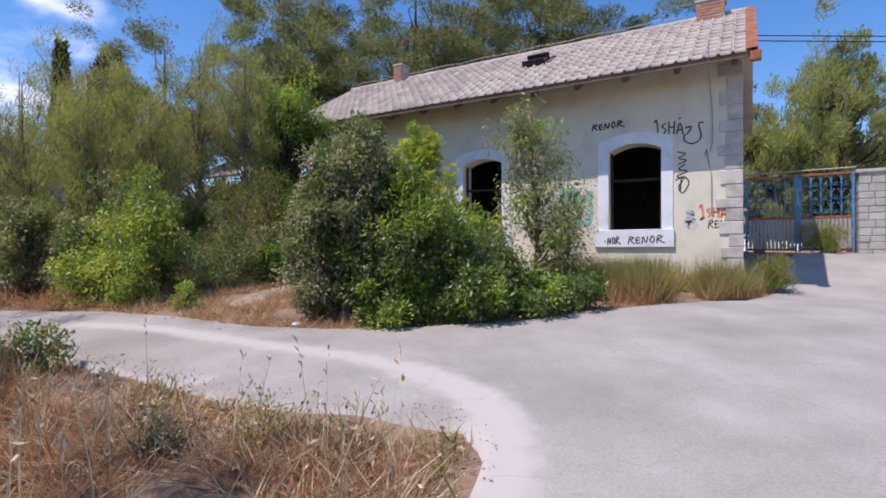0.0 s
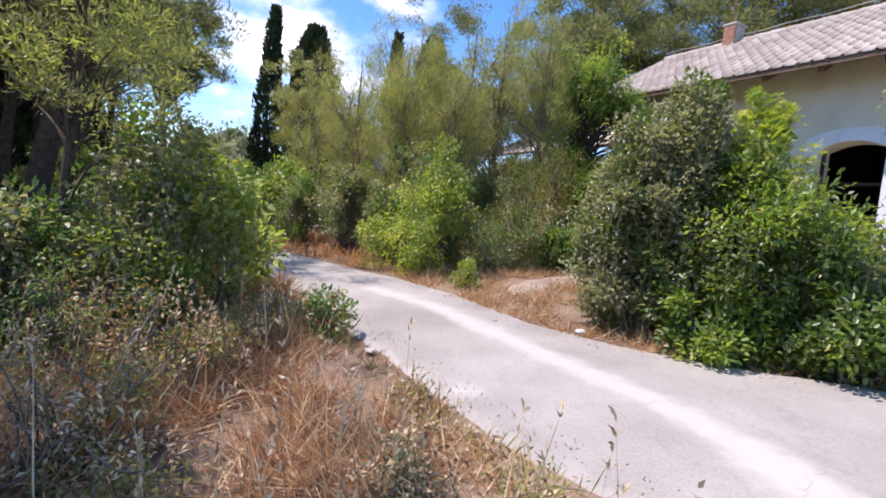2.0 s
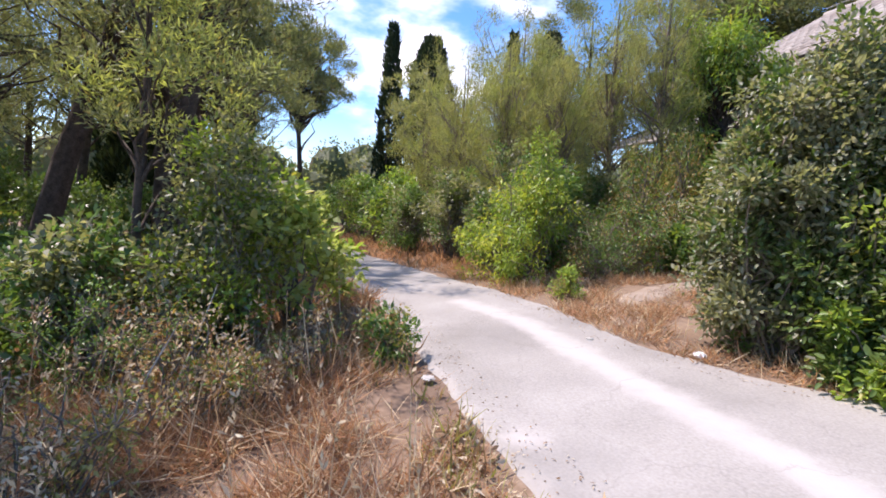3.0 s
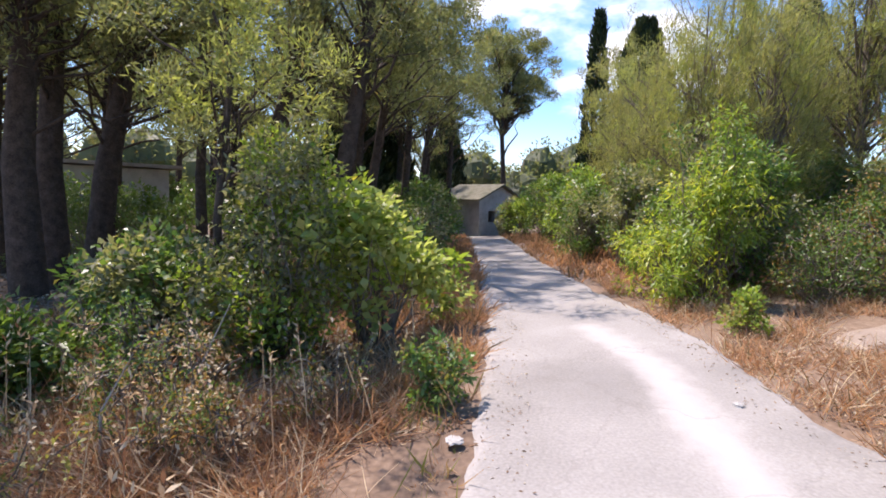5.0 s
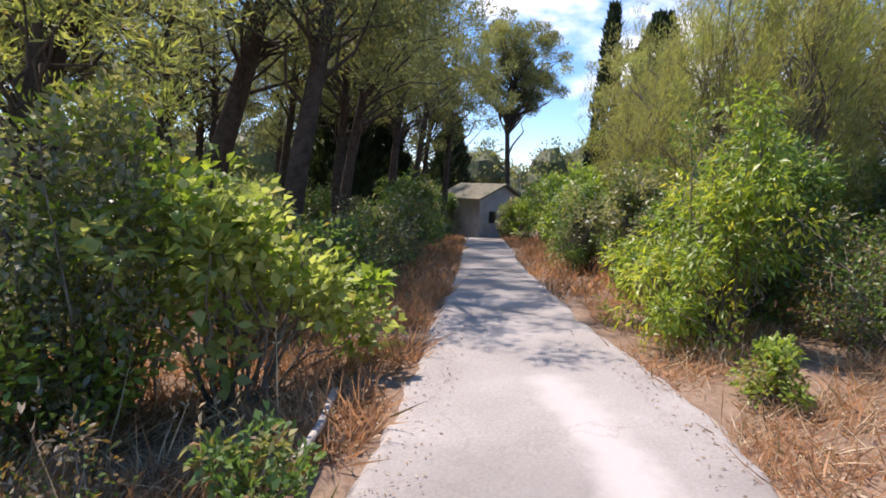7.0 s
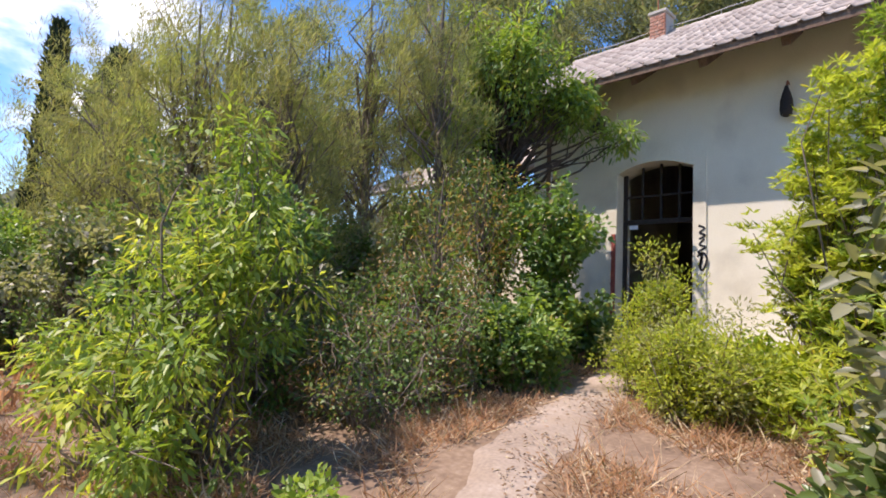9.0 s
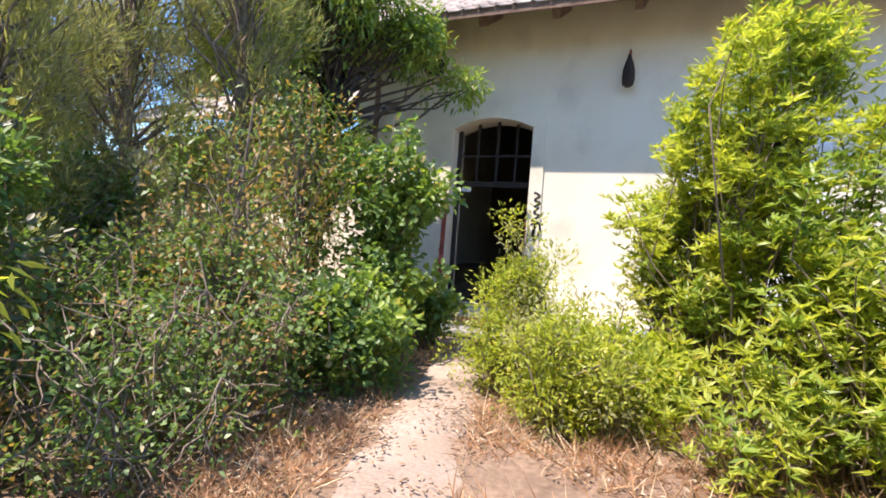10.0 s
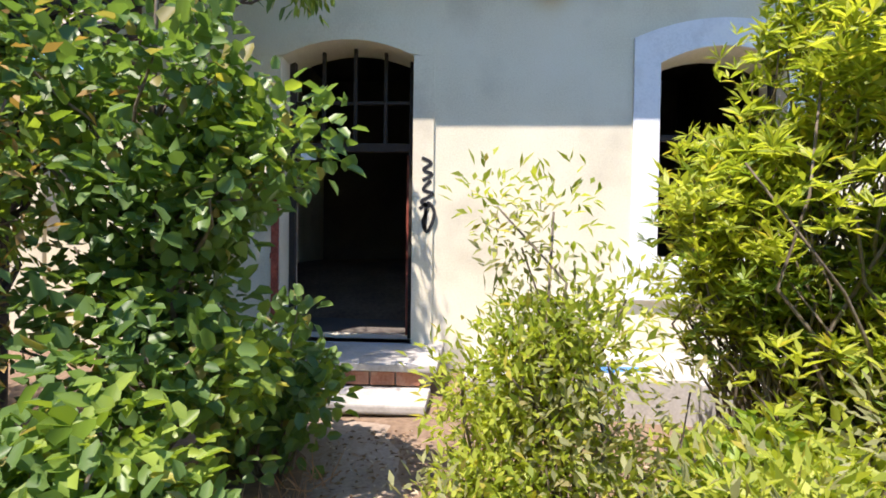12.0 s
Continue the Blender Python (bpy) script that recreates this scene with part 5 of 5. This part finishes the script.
for k, (x, y, h) in enumerate([(-25.5, -12.0, 11.0), (-29.0, -8.5, 12.0), (-21.0, -16.5, 11.5), (-33.0, -12.0, 12.5), (-35.5, -6.0, 12.0), (-24.0, -20.0, 12.0), (-17.5, -19.0, 11.0), (-30.0, -17.0, 12.5)]):
    pine(x, y, h, 3.4, 400 + k, size=0.3, per=120, trunk=0.22, base=0.35)
plant("umbrella_pine", -37.2, 1.3, "umbrella pine with a domed open crown", "tree", [(0, 0, 11.6, 2.6, 3.0, 1.5, 3), (0, -1.5, 9.7, 1.6, 1.6, 0.9, 1), (0.3, 1.7, 9.4, 1.6, 1.5, 0.8, 1), (0, 0.4, 8.2, 1.3, 1.5, 0.5, 0.5)], (0.24, 0.042), ("pine", "feather"), 131,
      [(0, 0, -0.1, 0.2), (0.1, 0.15, 3.4, 0.17), (0, -0.1, 6.8, 0.14), (0.1, 0.1, 9.8, 0.08), (0, 0, 12.4, 0.02)], 0.05, "pines", clumps=150, per=230, spread=0.5, needle=True, up=0.5, bark="bark", skin=0.6, limbs=0.5)
pine(-20.2, -1.4, 9.6, 2.4, 410, lean=(0.2, 0.3))
pine(-27.6, -0.9, 10.8, 2.6, 411, lean=(0.2, 0.2), size=0.2)
pine(-26.5, 7.5, 8.5, 2.2, 132, "feather", size=0.24)
pine(-17.7, 17.0, 12.0, 3.8, 133, base=0.34, size=0.25, per=380, clumps=190, trunk=0.25)
pine(-13.3, 20.2, 13.0, 4.2, 134, base=0.3, size=0.25, per=380, clumps=200, trunk=0.25)
pine(-8.5, 24.8, 13.8, 4.4, 135, base=0.3, size=0.27, per=380, clumps=190, trunk=0.25)
pine(-3.5, 27.0, 11.5, 3.6, 136, base=0.3, size=0.25, per=340, clumps=150, trunk=0.22)
pine(-20.5, 12.5, 9.5, 3.0, 137, base=0.3, size=0.2, per=300, clumps=120)
def bushy_pine(x, y, h, r, seed):
    plant("bushy_pine", x, y, "bushy light green pine behind the gate", "tree", [(0, 0, h * 0.5, r, r, h * 0.45, 3), (0.3, 0, h * 0.8, r * 0.6, r * 0.6, h * 0.2, 1), (-r * 0.6, -0.3, h * 0.4, r * 0.6, r * 0.6, h * 0.3, 1)], (0.2, 0.034), ("pine_light", "feather"), seed, [(0, 0, 0, 0.18), (0.1, 0, h * 0.4, 0.13), (0, 0, h * 0.9, 0.03)], 0.04, "trees behind the gate", clumps=230, per=190, spread=0.42, needle=True, spray=True, up=0.6, bark="bark", limbs=0.5)
bushy_pine(2.7, 23.6, 7.4, 2.3, 138)
bushy_pine(6.6, 25.5, 7.0, 2.6, 139)
bushy_pine(0.4, 22.0, 4.6, 1.6, 140)

def cypress(x, y, h, r, seed, label):
    rng = np.random.default_rng(seed)
    ob = thing("cypress", x, y, ground_height(x, y), label, "tree", "cypresses")
    v, f = tubes([[((0, 0, -0.1), 0.16), ((0, 0, h * 0.5), 0.1), ((0, 0, h * 0.96), 0.02)]], 8)
    part("trunk", mesh_from("trunk", v, f, M["bark"]), None, ob)
    n = int(2100 * h * r / 6)
    t = rng.random(n) ** 0.9
    prof = np.minimum(1.0, (t + 0.03) * 7) * np.sqrt(np.clip(1.02 - t, 0, 1))
    a_ = rng.random(n) * 2 * np.pi
    wob = 1 + 0.22 * np.sin(a_ * 3 + t * 23) + 0.15 * np.sin(a_ * 5 - t * 41)
    rr = r * prof * wob * (0.7 + 0.32 * rng.random(n))
    p = np.stack([np.cos(a_) * rr, np.sin(a_) * rr, 0.4 + t * (h - 0.4)], 1)
    w = np.stack([np.cos(a_) * 0.5, np.sin(a_) * 0.5, np.full(n, 1.1)], 1) + rng.normal(size=(n, 3)) * 0.25
    v, f = leaves(p, w, 0.42 * (0.6 + 0.7 * rng.random(n)), 0.14, rng)
    part("crown", mesh_from("crown", v, f, M["cypress"]), None, ob)
cypress(-35.0, 6.8, 13.0, 0.85, 150, "narrow dark cypress beyond the lane")
cypress(-36.4, 9.7, 12.8, 2.4, 151, "broad dark cypress beyond the lane")
cypress(-35.9, 15.4, 13.0, 0.75, 152, "slim dark cypress among far trees")
cypress(-36.6, 18.6, 13.6, 2.2, 153, "broad dark cypress among far trees")
for k, (x, y, h, r) in enumerate([(-24.5, -4.8, 7.5, 1.6), (-28.5, -4.6, 8, 1.8), (-31, -5.5, 9, 2.0), (-41, -3.0, 8, 1.8)]):
    cypress(x, y, h, r, 160 + k, "dark dense evergreen at the end of the lane")

old = thing("old_house", -37.5, 13.2, ground_height(-37.5, 13.2), "distant pale old house behind the trees", "house")
part("wall", front_wall(-2.5, 2.5, -2, 2, -0.5, 6.2, [(-1.2, -0.4, 3.6, 5.0, 0.02), (0.6, 1.4, 3.6, 5.0, 0.02)]), M["concrete"], old)
old.rotation_euler = (0, 0, radians(80))
bm = bmesh.new()
prism(bm, [(-2.9, 6.2), (2.9, 6.2), (0, 7.3)], -2.3, 2.3)
bmesh.ops.recalc_face_normals(bm, faces=bm.faces)
part("roof", bm, M["tile"], old)

# board barn far back in the wood
barn = thing("barn", -18.9, -16.6, ground_height(-18.9, -16.6), "weathered board barn with a tiled roof under pines", "barn", turn=48)
for i in range(20):
    part("board", boxed(-4.0 + i * 0.4, -3.63 + i * 0.4, -0.04, 0.0, 0.0, 2.9 + 0.04 * ((i * 7) % 3), 0.008), M["dead"] if i % 3 else M["eave_wood"], barn)
part("wall", boxed(-4.0, 4.0, 0.004, 5.0, -0.2, 2.85), M["concrete"], barn)
bm = bmesh.new()
prism(bm, [(-4.4, 2.9), (4.4, 2.9), (4.4, 3.02), (-4.4, 3.02)], -0.5, 5.4)
for v in bm.verts:
    v.co.z += 1.5 * (1 - abs(v.co.y - 2.45) / 2.95)
bmesh.ops.recalc_face_normals(bm, faces=bm.faces)
part("roof", bm, M["tile"], barn)

# far woods that close the view
def far_woods():
    rng = np.random.default_rng(170)
    V, core = [], []
    for k in range(150):
        a_ = radians(95 + 175 * rng.random()) if k < 115 else radians(20 + 75 * rng.random())
        d = 50 + 18 * rng.random()
        x, y = -8 + d * math.cos(a_), 6 + d * math.sin(a_)
        h = 6 + 5 * rng.random()
        n = 620
        t = on_ball(rng, n)
        lump = np.array([1 + 0.35 * noise.noise((q[0] * 2.2 + k, q[1] * 2.2, q[2] * 2.2)) for q in t])[:, None]
        p = np.array((x, y, ground_height(x, y) + h * 0.48)) + t * np.array((3.2, 3.2, h * 0.52)) * (0.7 + 0.3 * rng.random((n, 1))) * lump
        V.append(leaves(p, t + rng.normal(size=(n, 3)) * 0.6, 0.5, 0.26, rng)[0])
        for i in range(14):
            for j in range(7):
                for u, w in ((i, j), (i + 1, j), (i + 1, j + 1), (i, j + 1)):
                    b_, e_ = u * 2 * math.pi / 14, w * math.pi / 7
                    q = (math.cos(b_) * math.sin(e_), math.sin(b_) * math.sin(e_), math.cos(e_))
                    s_ = 0.8 * (1 + 0.35 * noise.noise((q[0] * 2.2 + k, q[1] * 2.2, q[2] * 2.2)))
                    core.append((x + q[0] * 3.2 * s_, y + q[1] * 3.2 * s_, ground_height(x, y) + h * 0.48 + q[2] * h * 0.52 * s_))
    V.append(np.array(core))
    v = np.concatenate(V)
    tagged(new("far_woods", mesh_from("far_woods", v, np.arange(len(v)).reshape(-1, 4), M["pine"])), "distant belt of green woodland round the place", "woods", kind="stuff")
far_woods()

# ---- grasses, weeds and litter ----
def in_grass(x, y):
    """True on the dry verges, off the asphalt and off the door path."""
    if y > 10.2 and x > -11.3 and x < 0.0:
        return False
    e0, e1 = edge_at(x, 1), edge_at(x, 2)
    n = 0.1 * noise.noise((x * 3, y * 3, 0))
    if e0 + n + 0.03 < y < e1 - 0.05 + n:
        return False
    return True

def blades(name, spots, hmin, hmax, width, mat, label, seed, lean=0.5, stalk=False, cat="grass", low_edge=False):
    rng = np.random.default_rng(seed)
    n = len(spots)
    p = np.array([(x, y, ground_height(x, y) - 0.03) for x, y in spots])
    w = np.stack([rng.normal(size=n) * lean, rng.normal(size=n) * lean, np.ones(n)], 1)
    h = hmin + (hmax - hmin) * rng.random(n) ** 1.6
    if low_edge:
        h *= np.array([min(1.0, max(0.3, (edge_at(x, 1) - y) / 0.7)) for x, y in spots])
    v, f = leaves(p, w, h, width * (0.6 + 0.8 * rng.random(n)), rng, fold=1.5)
    if stalk:
        tip = p + w / np.linalg.norm(w, axis=1)[:, None] * h[:, None]
        k = 5
        q = np.repeat(tip, k, 0) - np.repeat(w, k, 0) * (rng.random((n * k, 1)) * 0.16)
        v2, f2 = leaves(q, rng.normal(size=(n * k, 3)) * 0.4 + (0, 0, 0.7), 0.045, 0.014, rng)
        f = np.concatenate([f, f2 + len(v)])
        v = np.concatenate([v, v2])
    tagged(new(name, mesh_from(name, v, f, M[mat])), label, cat, kind="stuff")

def scatter(n, x0, x1, y0, y1, test, seed, clump=0.0):
    rng = np.random.default_rng(seed)
    out = []
    while len(out) < n:
        x, y = x0 + (x1 - x0) * rng.random(), y0 + (y1 - y0) * rng.random()
        if not test(x, y) or (clump and noise.noise((x * 1.6, y * 1.6, 2)) + 0.35 * noise.noise((x * 5, y * 5, 4)) < clump * (rng.random() - 0.35)):
            continue
        out.append((x, y))
    return out

island = lambda x, y: y < edge_at(x, 1) - 0.04 + 0.12 * noise.noise((x * 3, y * 3, 0)) and math.hypot(x, y) > 0.5
blades("dry_grass", scatter(60000, -6.5, -0.6, -1.2, 3.4, island, 201, 1.0), 0.05, 0.34, 0.006, "hay", "dry orange-brown grass on the verge", 211, 1.15, low_edge=True)
blades("dry_grass", scatter(26000, -12, -5, -3, 2.9, island, 202, 1.0), 0.1, 0.4, 0.011, "hay", "dry brown grass under the shrubs", 212, 1.0)
blades("pale_straw", scatter(9000, -6.5, -0.7, -0.6, 3.2, island, 203, 1.2), 0.15, 0.55, 0.006, "straw", "pale tangled straw among the dry grass", 213, 1.7, low_edge=True)
blades("grass_stalks", scatter(260, -6.5, -1.0, -0.5, 3.1, island, 204, 0.6), 0.4, 0.85, 0.007, "straw", "tall dry seed stalks above the grass", 214, 0.2, True, low_edge=True)
blades("green_weeds", scatter(450, -6.0, -0.9, 1.5, 3.3, lambda x, y: island(x, y) and y > edge_at(x, 1) - 0.45, 205, 1.4), 0.08, 0.3, 0.011, "weed", "olive green weeds along the asphalt edge", 215, 0.6)
far_side = lambda x, y: y > edge_at(x, 2) - 0.08 and in_grass(x, y) and seg_dist(x, y, [(-7.1, 5.6), (-7.65, 6.5), (-7.95, 7.6), (-8.3, 9.4)]) > 0.3 + 0.12 * noise.noise((x * 4, y * 4, 9))
blades("pale_straw", scatter(6000, -10, -4.0, 4.3, 9.4, far_side, 2060, 0.9), 0.1, 0.35, 0.006, "straw", "pale straw beside the door path", 2160, 1.3)
blades("dry_grass", scatter(30000, -12, -1.0, 4.0, 9.6, far_side, 206, 0.5), 0.06, 0.28, 0.008, "hay", "dry grass between lane and house", 216, 1.2)
blades("dry_grass", scatter(16000, -34, -11, -3, 6, in_grass, 207, 0.8), 0.1, 0.4, 0.03, "hay", "dry grass along the far lane", 217, 0.6)
blades("wall_weeds", scatter(9000, -3.5, 0.2, 8.7, 11.6, lambda x, y: y > edge_at(x, 2) + 0.1 and y > 8.7, 208, 0.5), 0.25, 0.9, 0.01, "weed", "olive weeds along the house wall", 218, 0.35)
blades("wall_weeds", scatter(6000, -2.9, -0.1, 8.9, 11.5, lambda x, y: y > edge_at(x, 2) + 0.2, 210, 1.0), 0.25, 0.85, 0.008, "rusty_leaf", "reddish brown dry weeds along the house wall", 2181, 0.4)
blades("wall_weeds", scatter(5000, -2.8, 0.25, 8.5, 11.4, lambda x, y: y > edge_at(x, 2), 209, 0.8), 0.15, 0.6, 0.01, "hay", "dry straw weeds along the house wall", 219, 0.4)
plant("corner_weed", 0.45, 11.9, "tall olive weed clump at the house corner", "weed", [(0, 0, 0.35, 0.3, 0.25, 0.4, 1)], (0.12, 0.012), ("weed", "fresh"), 220, limb_r=0.006, clumps=40, per=60, spread=0.16, needle=True, up=1.2)
plant("corner_weed", 1.6, 15.4, "weed clump at the foot of the gate", "weed", [(0, 0, 0.3, 0.5, 0.2, 0.35, 1)], (0.14, 0.014), ("weed", "fresh"), 221, limb_r=0.006, clumps=30, per=60, spread=0.16, needle=True, up=1.2)

def litter(name, spots, size, mat, label, seed):
    rng = np.random.default_rng(seed)
    n = len(spots)
    p = np.array([(x, y, ground_height(x, y) + 0.022) for x, y in spots])
    w = np.stack([rng.normal(size=n), rng.normal(size=n), rng.normal(size=n) * 0.15], 1)
    v, f = leaves(p, w, size * (0.5 + rng.random(n)), size * 0.45, rng, face=np.tile((0, 0, 1.0), (n, 1)))
    tagged(new(name, mesh_from(name, v, f, M[mat])), label, "leaf litter", kind="stuff")
litter("leaf_litter", scatter(9000, -10, -4, 4.6, 10.2, in_grass, 231, 0.8), 0.034, "litter", "dead leaves on the earth path to the door", 241)
litter("leaf_litter", scatter(1100, -9, -1, 2.4, 9.0, lambda x, y: edge_at(x, 1) < y < edge_at(x, 2) and min(y - edge_at(x, 1), edge_at(x, 2) - y) < 0.35, 232), 0.022, "litter", "dead leaves along the asphalt edges", 242)
litter("leaf_litter", scatter(9000, -7, -0.8, -3, 3.1, island, 234, 0.3), 0.06, "litter", "brown dead leaves among the dry grass", 244)
litter("leaf_litter", scatter(8000, -16, -5, -8, 1.5, in_grass, 233, 0.6), 0.08, "litter", "dead leaves under the pines", 243)

# pale dusty earth of the path to the door
def door_path():
    pts = [(-7.0, 5.35), (-7.25, 5.8), (-7.65, 6.5), (-7.95, 7.6), (-8.3, 9.2), (-8.8, 10.4)]
    wid = [0.16, 0.3, 0.36, 0.36, 0.36, 0.45]
    V = []
    k = 60
    m = 14
    for i in range(k):
        s_ = i / (k - 1) * (len(pts) - 1)
        j = min(int(s_), len(pts) - 2)
        f_ = s_ - j
        cx, cy = pts[j][0] + (pts[j + 1][0] - pts[j][0]) * f_, pts[j][1] + (pts[j + 1][1] - pts[j][1]) * f_
        w_ = wid[j] + (wid[j + 1] - wid[j]) * f_
        for q in range(m):
            u = -1 + 2 * q / (m - 1)
            x = cx + u * (w_ + 0.12 * noise.noise((cx * 3, cy * 3, u)))
            V.append((x, cy, ground_height(x, cy) + 0.055 * (1 - u * u) * min(1.0, i / 9) - 0.045 + 0.012 * noise.noise((x * 4, cy * 4, 0))))
    F = [(i * m + j, i * m + j + 1, (i + 1) * m + j + 1, (i + 1) * m + j) for i in range(k - 1) for j in range(m - 1)]
    mat = material("dusty_path", [(0.23, 0.175, 0.13), (0.33, 0.26, 0.2), (0.43, 0.355, 0.285)], 1.6, 0.95, 0.5, 40, ((0.3, 0.22, 0.15), 2.5, 0.5))
    tagged(new("door_path", mesh_from("door_path", V, F, mat)), "pale dusty earth path worn to the doorway", "path", kind="structure")
door_path()

# ---- litter and small things ----
def crumpled(name, x, y, r, mat, seed, label, flat=0.6):
    bm = bmesh.new()
    bmesh.ops.create_icosphere(bm, subdivisions=3, radius=r)
    for v in bm.verts:
        k = 1 + 0.35 * noise.noise(v.co * (2.2 / r) + Vector((seed, 0, 0))) + 0.15 * noise.noise(v.co * (6 / r))
        v.co = v.co * k
        v.co.z = max(v.co.z * flat, -r * 0.35)
    bm.transform(Matrix.Translation((0, 0, r * 0.33)))
    me = bpy.data.meshes.new(name)
    bm.to_mesh(me)
    bm.free()
    me.materials.append(M[mat])
    ob = new(name, me)
    ob.matrix_basis = pose(x, y, ground_height(x, y) + 0.01)
    tagged(ob, label, "litter", "rubbish by the path")
crumpled("plastic_bag", -5.8, 7.22, 0.12, "plastic_white", 3, "crumpled white plastic bag on the dry grass")
crumpled("plastic_bag", -6.02, 7.2, 0.1, "plastic_yellow", 5, "crumpled yellow packet beside a plastic bag")
crumpled("plastic_bag", -5.62, 7.3, 0.1, "plastic_blue", 8, "crumpled blue packet beside a plastic bag")
crumpled("plastic_bag", -4.95, 4.75, 0.05, "plastic_white", 10, "scrap of white plastic under a bush")
crumpled("stone_lump", -5.6, 4.1, 0.035, "stone", 12, "small dark stone on the asphalt")
crumpled("stone_lump", -5.0, 2.42, 0.05, "stone", 14, "pale stone at the asphalt edge", 0.3)
bl = thing("blue_sheet", -6.95, YF - 0.8, 1.03, "strip of blue plastic lying on the platform", "litter")
bm = boxed(-0.35, 0.35, -0.06, 0.06, 0.0, 0.03, 0.01)
part("strip", bm, M["plastic_blue"], bl)
rng = np.random.default_rng(300)
dead = [[(-6.9, 2.05, 0.06, 0.03), (-6.3, 2.2, 0.1, 0.025), (-5.9, 2.25, 0.12, 0.02)], [(-5.0, 0.7, 0.0, 0.01), (-5.1, 0.85, 0.4, 0.007), (-5.25, 0.95, 0.75, 0.003)], [(-4.6, 0.6, 0.0, 0.01), (-4.5, 0.7, 0.35, 0.007), (-4.55, 0.85, 0.65, 0.003)]]
for d in dead:
    x0, y0 = d[0][0], d[0][1]
    g = ground_height(x0, y0)
    v, f = tubes([[((x - x0, y - y0, z_), r_) for x, y, z_, r_ in d]], 6)
    ob = new("dead_branch", mesh_from("dead_branch", v, f, M["dead"]))
    ob.matrix_basis = pose(x0, y0, g)
    tagged(ob, "bleached dead branch lying in the dry grass", "branch", "dead branches")

# ---- roof tiles, the nearest as single pieces ----
def tile_mesh(w, l):
    """One interlocking tile with a raised roll at its side."""
    prof = [(0, 0.03), (0.1, 0.064), (0.22, 0.03), (0.3, 0.012), (0.75, 0.014), (0.98, 0.016)]
    V = []
    for y, zz in ((0, 0.012), (l, 0.0)):
        V += [(x * w, y, z_ + zz) for x, z_ in prof]
    k = len(prof)
    V += [(x * w, 0, z_ - 0.014 + 0.012) for x, z_ in prof]
    F = [(i, i + 1, k + i + 1, k + i) for i in range(k - 1)] + [(2 * k + i, 2 * k + i + 1, i + 1, i) for i in range(k - 1)]
    return np.array(V), np.array(F)
TW, TL = 0.24, 0.36
slope_m = Matrix.Translation((0, EAVE_Y, EAVE_Z + 0.006)) @ Matrix.Rotation(math.atan(SLOPE), 4, "X")
tv, tf = tile_mesh(TW, TL + 0.05)
tile_me = mesh_from("tile", tv, tf, M["tile"])
nx, ny = int((RX1 - 0.16 - RX0) / TW), int(L_ / TL) + 1
made = 0
JV, JF = [], []
rng = random.Random(77)
for i in range(nx):
    for j in range(ny):
        x = RX1 - 0.16 - (i + 1) * TW
        y = j * TL - 0.05
        if y + TL > L_ + 0.1:
            continue
        if abs(x + 4.7) < 0.25 and abs(y - (13.15 - EAVE_Y) / math.cos(math.atan(SLOPE))) < 0.3:
            continue
        m = Matrix.Translation((-HX, -YF, -HZ)) @ slope_m @ Matrix.Translation((x, y, rng.uniform(0, 0.008))) @ Matrix.Rotation(rng.uniform(-0.012, 0.012), 4, "Z") @ Matrix.Rotation(rng.uniform(-0.01, 0.012), 4, "X")
        if made < 300 and x > -7.6:
            ob = new("tile", tile_me)
            ob.parent = roof
            ob.matrix_basis = m
            made += 1
        else:
            k = sum(len(q) for q in JV)
            JV.append(np.array([m @ Vector(q) for q in tv]))
            JF.append(tf + k)
joined = part("tiles", mesh_from("tiles", np.concatenate(JV), np.concatenate(JF), M["tile"]), None, roof)
tagged(joined, kind="stuff")
for i in range(int((RX1 - RX0) / 0.4)):
    x = RX0 + 0.02 + i * 0.4
    v, f = tubes([[((x - HX, RIDGE_Y - YF, RIDGE_Z + 0.0 - HZ), 0.11), ((x + 0.43 - HX, RIDGE_Y - YF, RIDGE_Z - 0.005 - HZ), 0.1)]], 10)
    part("ridge_tile", mesh_from("ridge_tile", v, f, M["tile"]), None, roof)
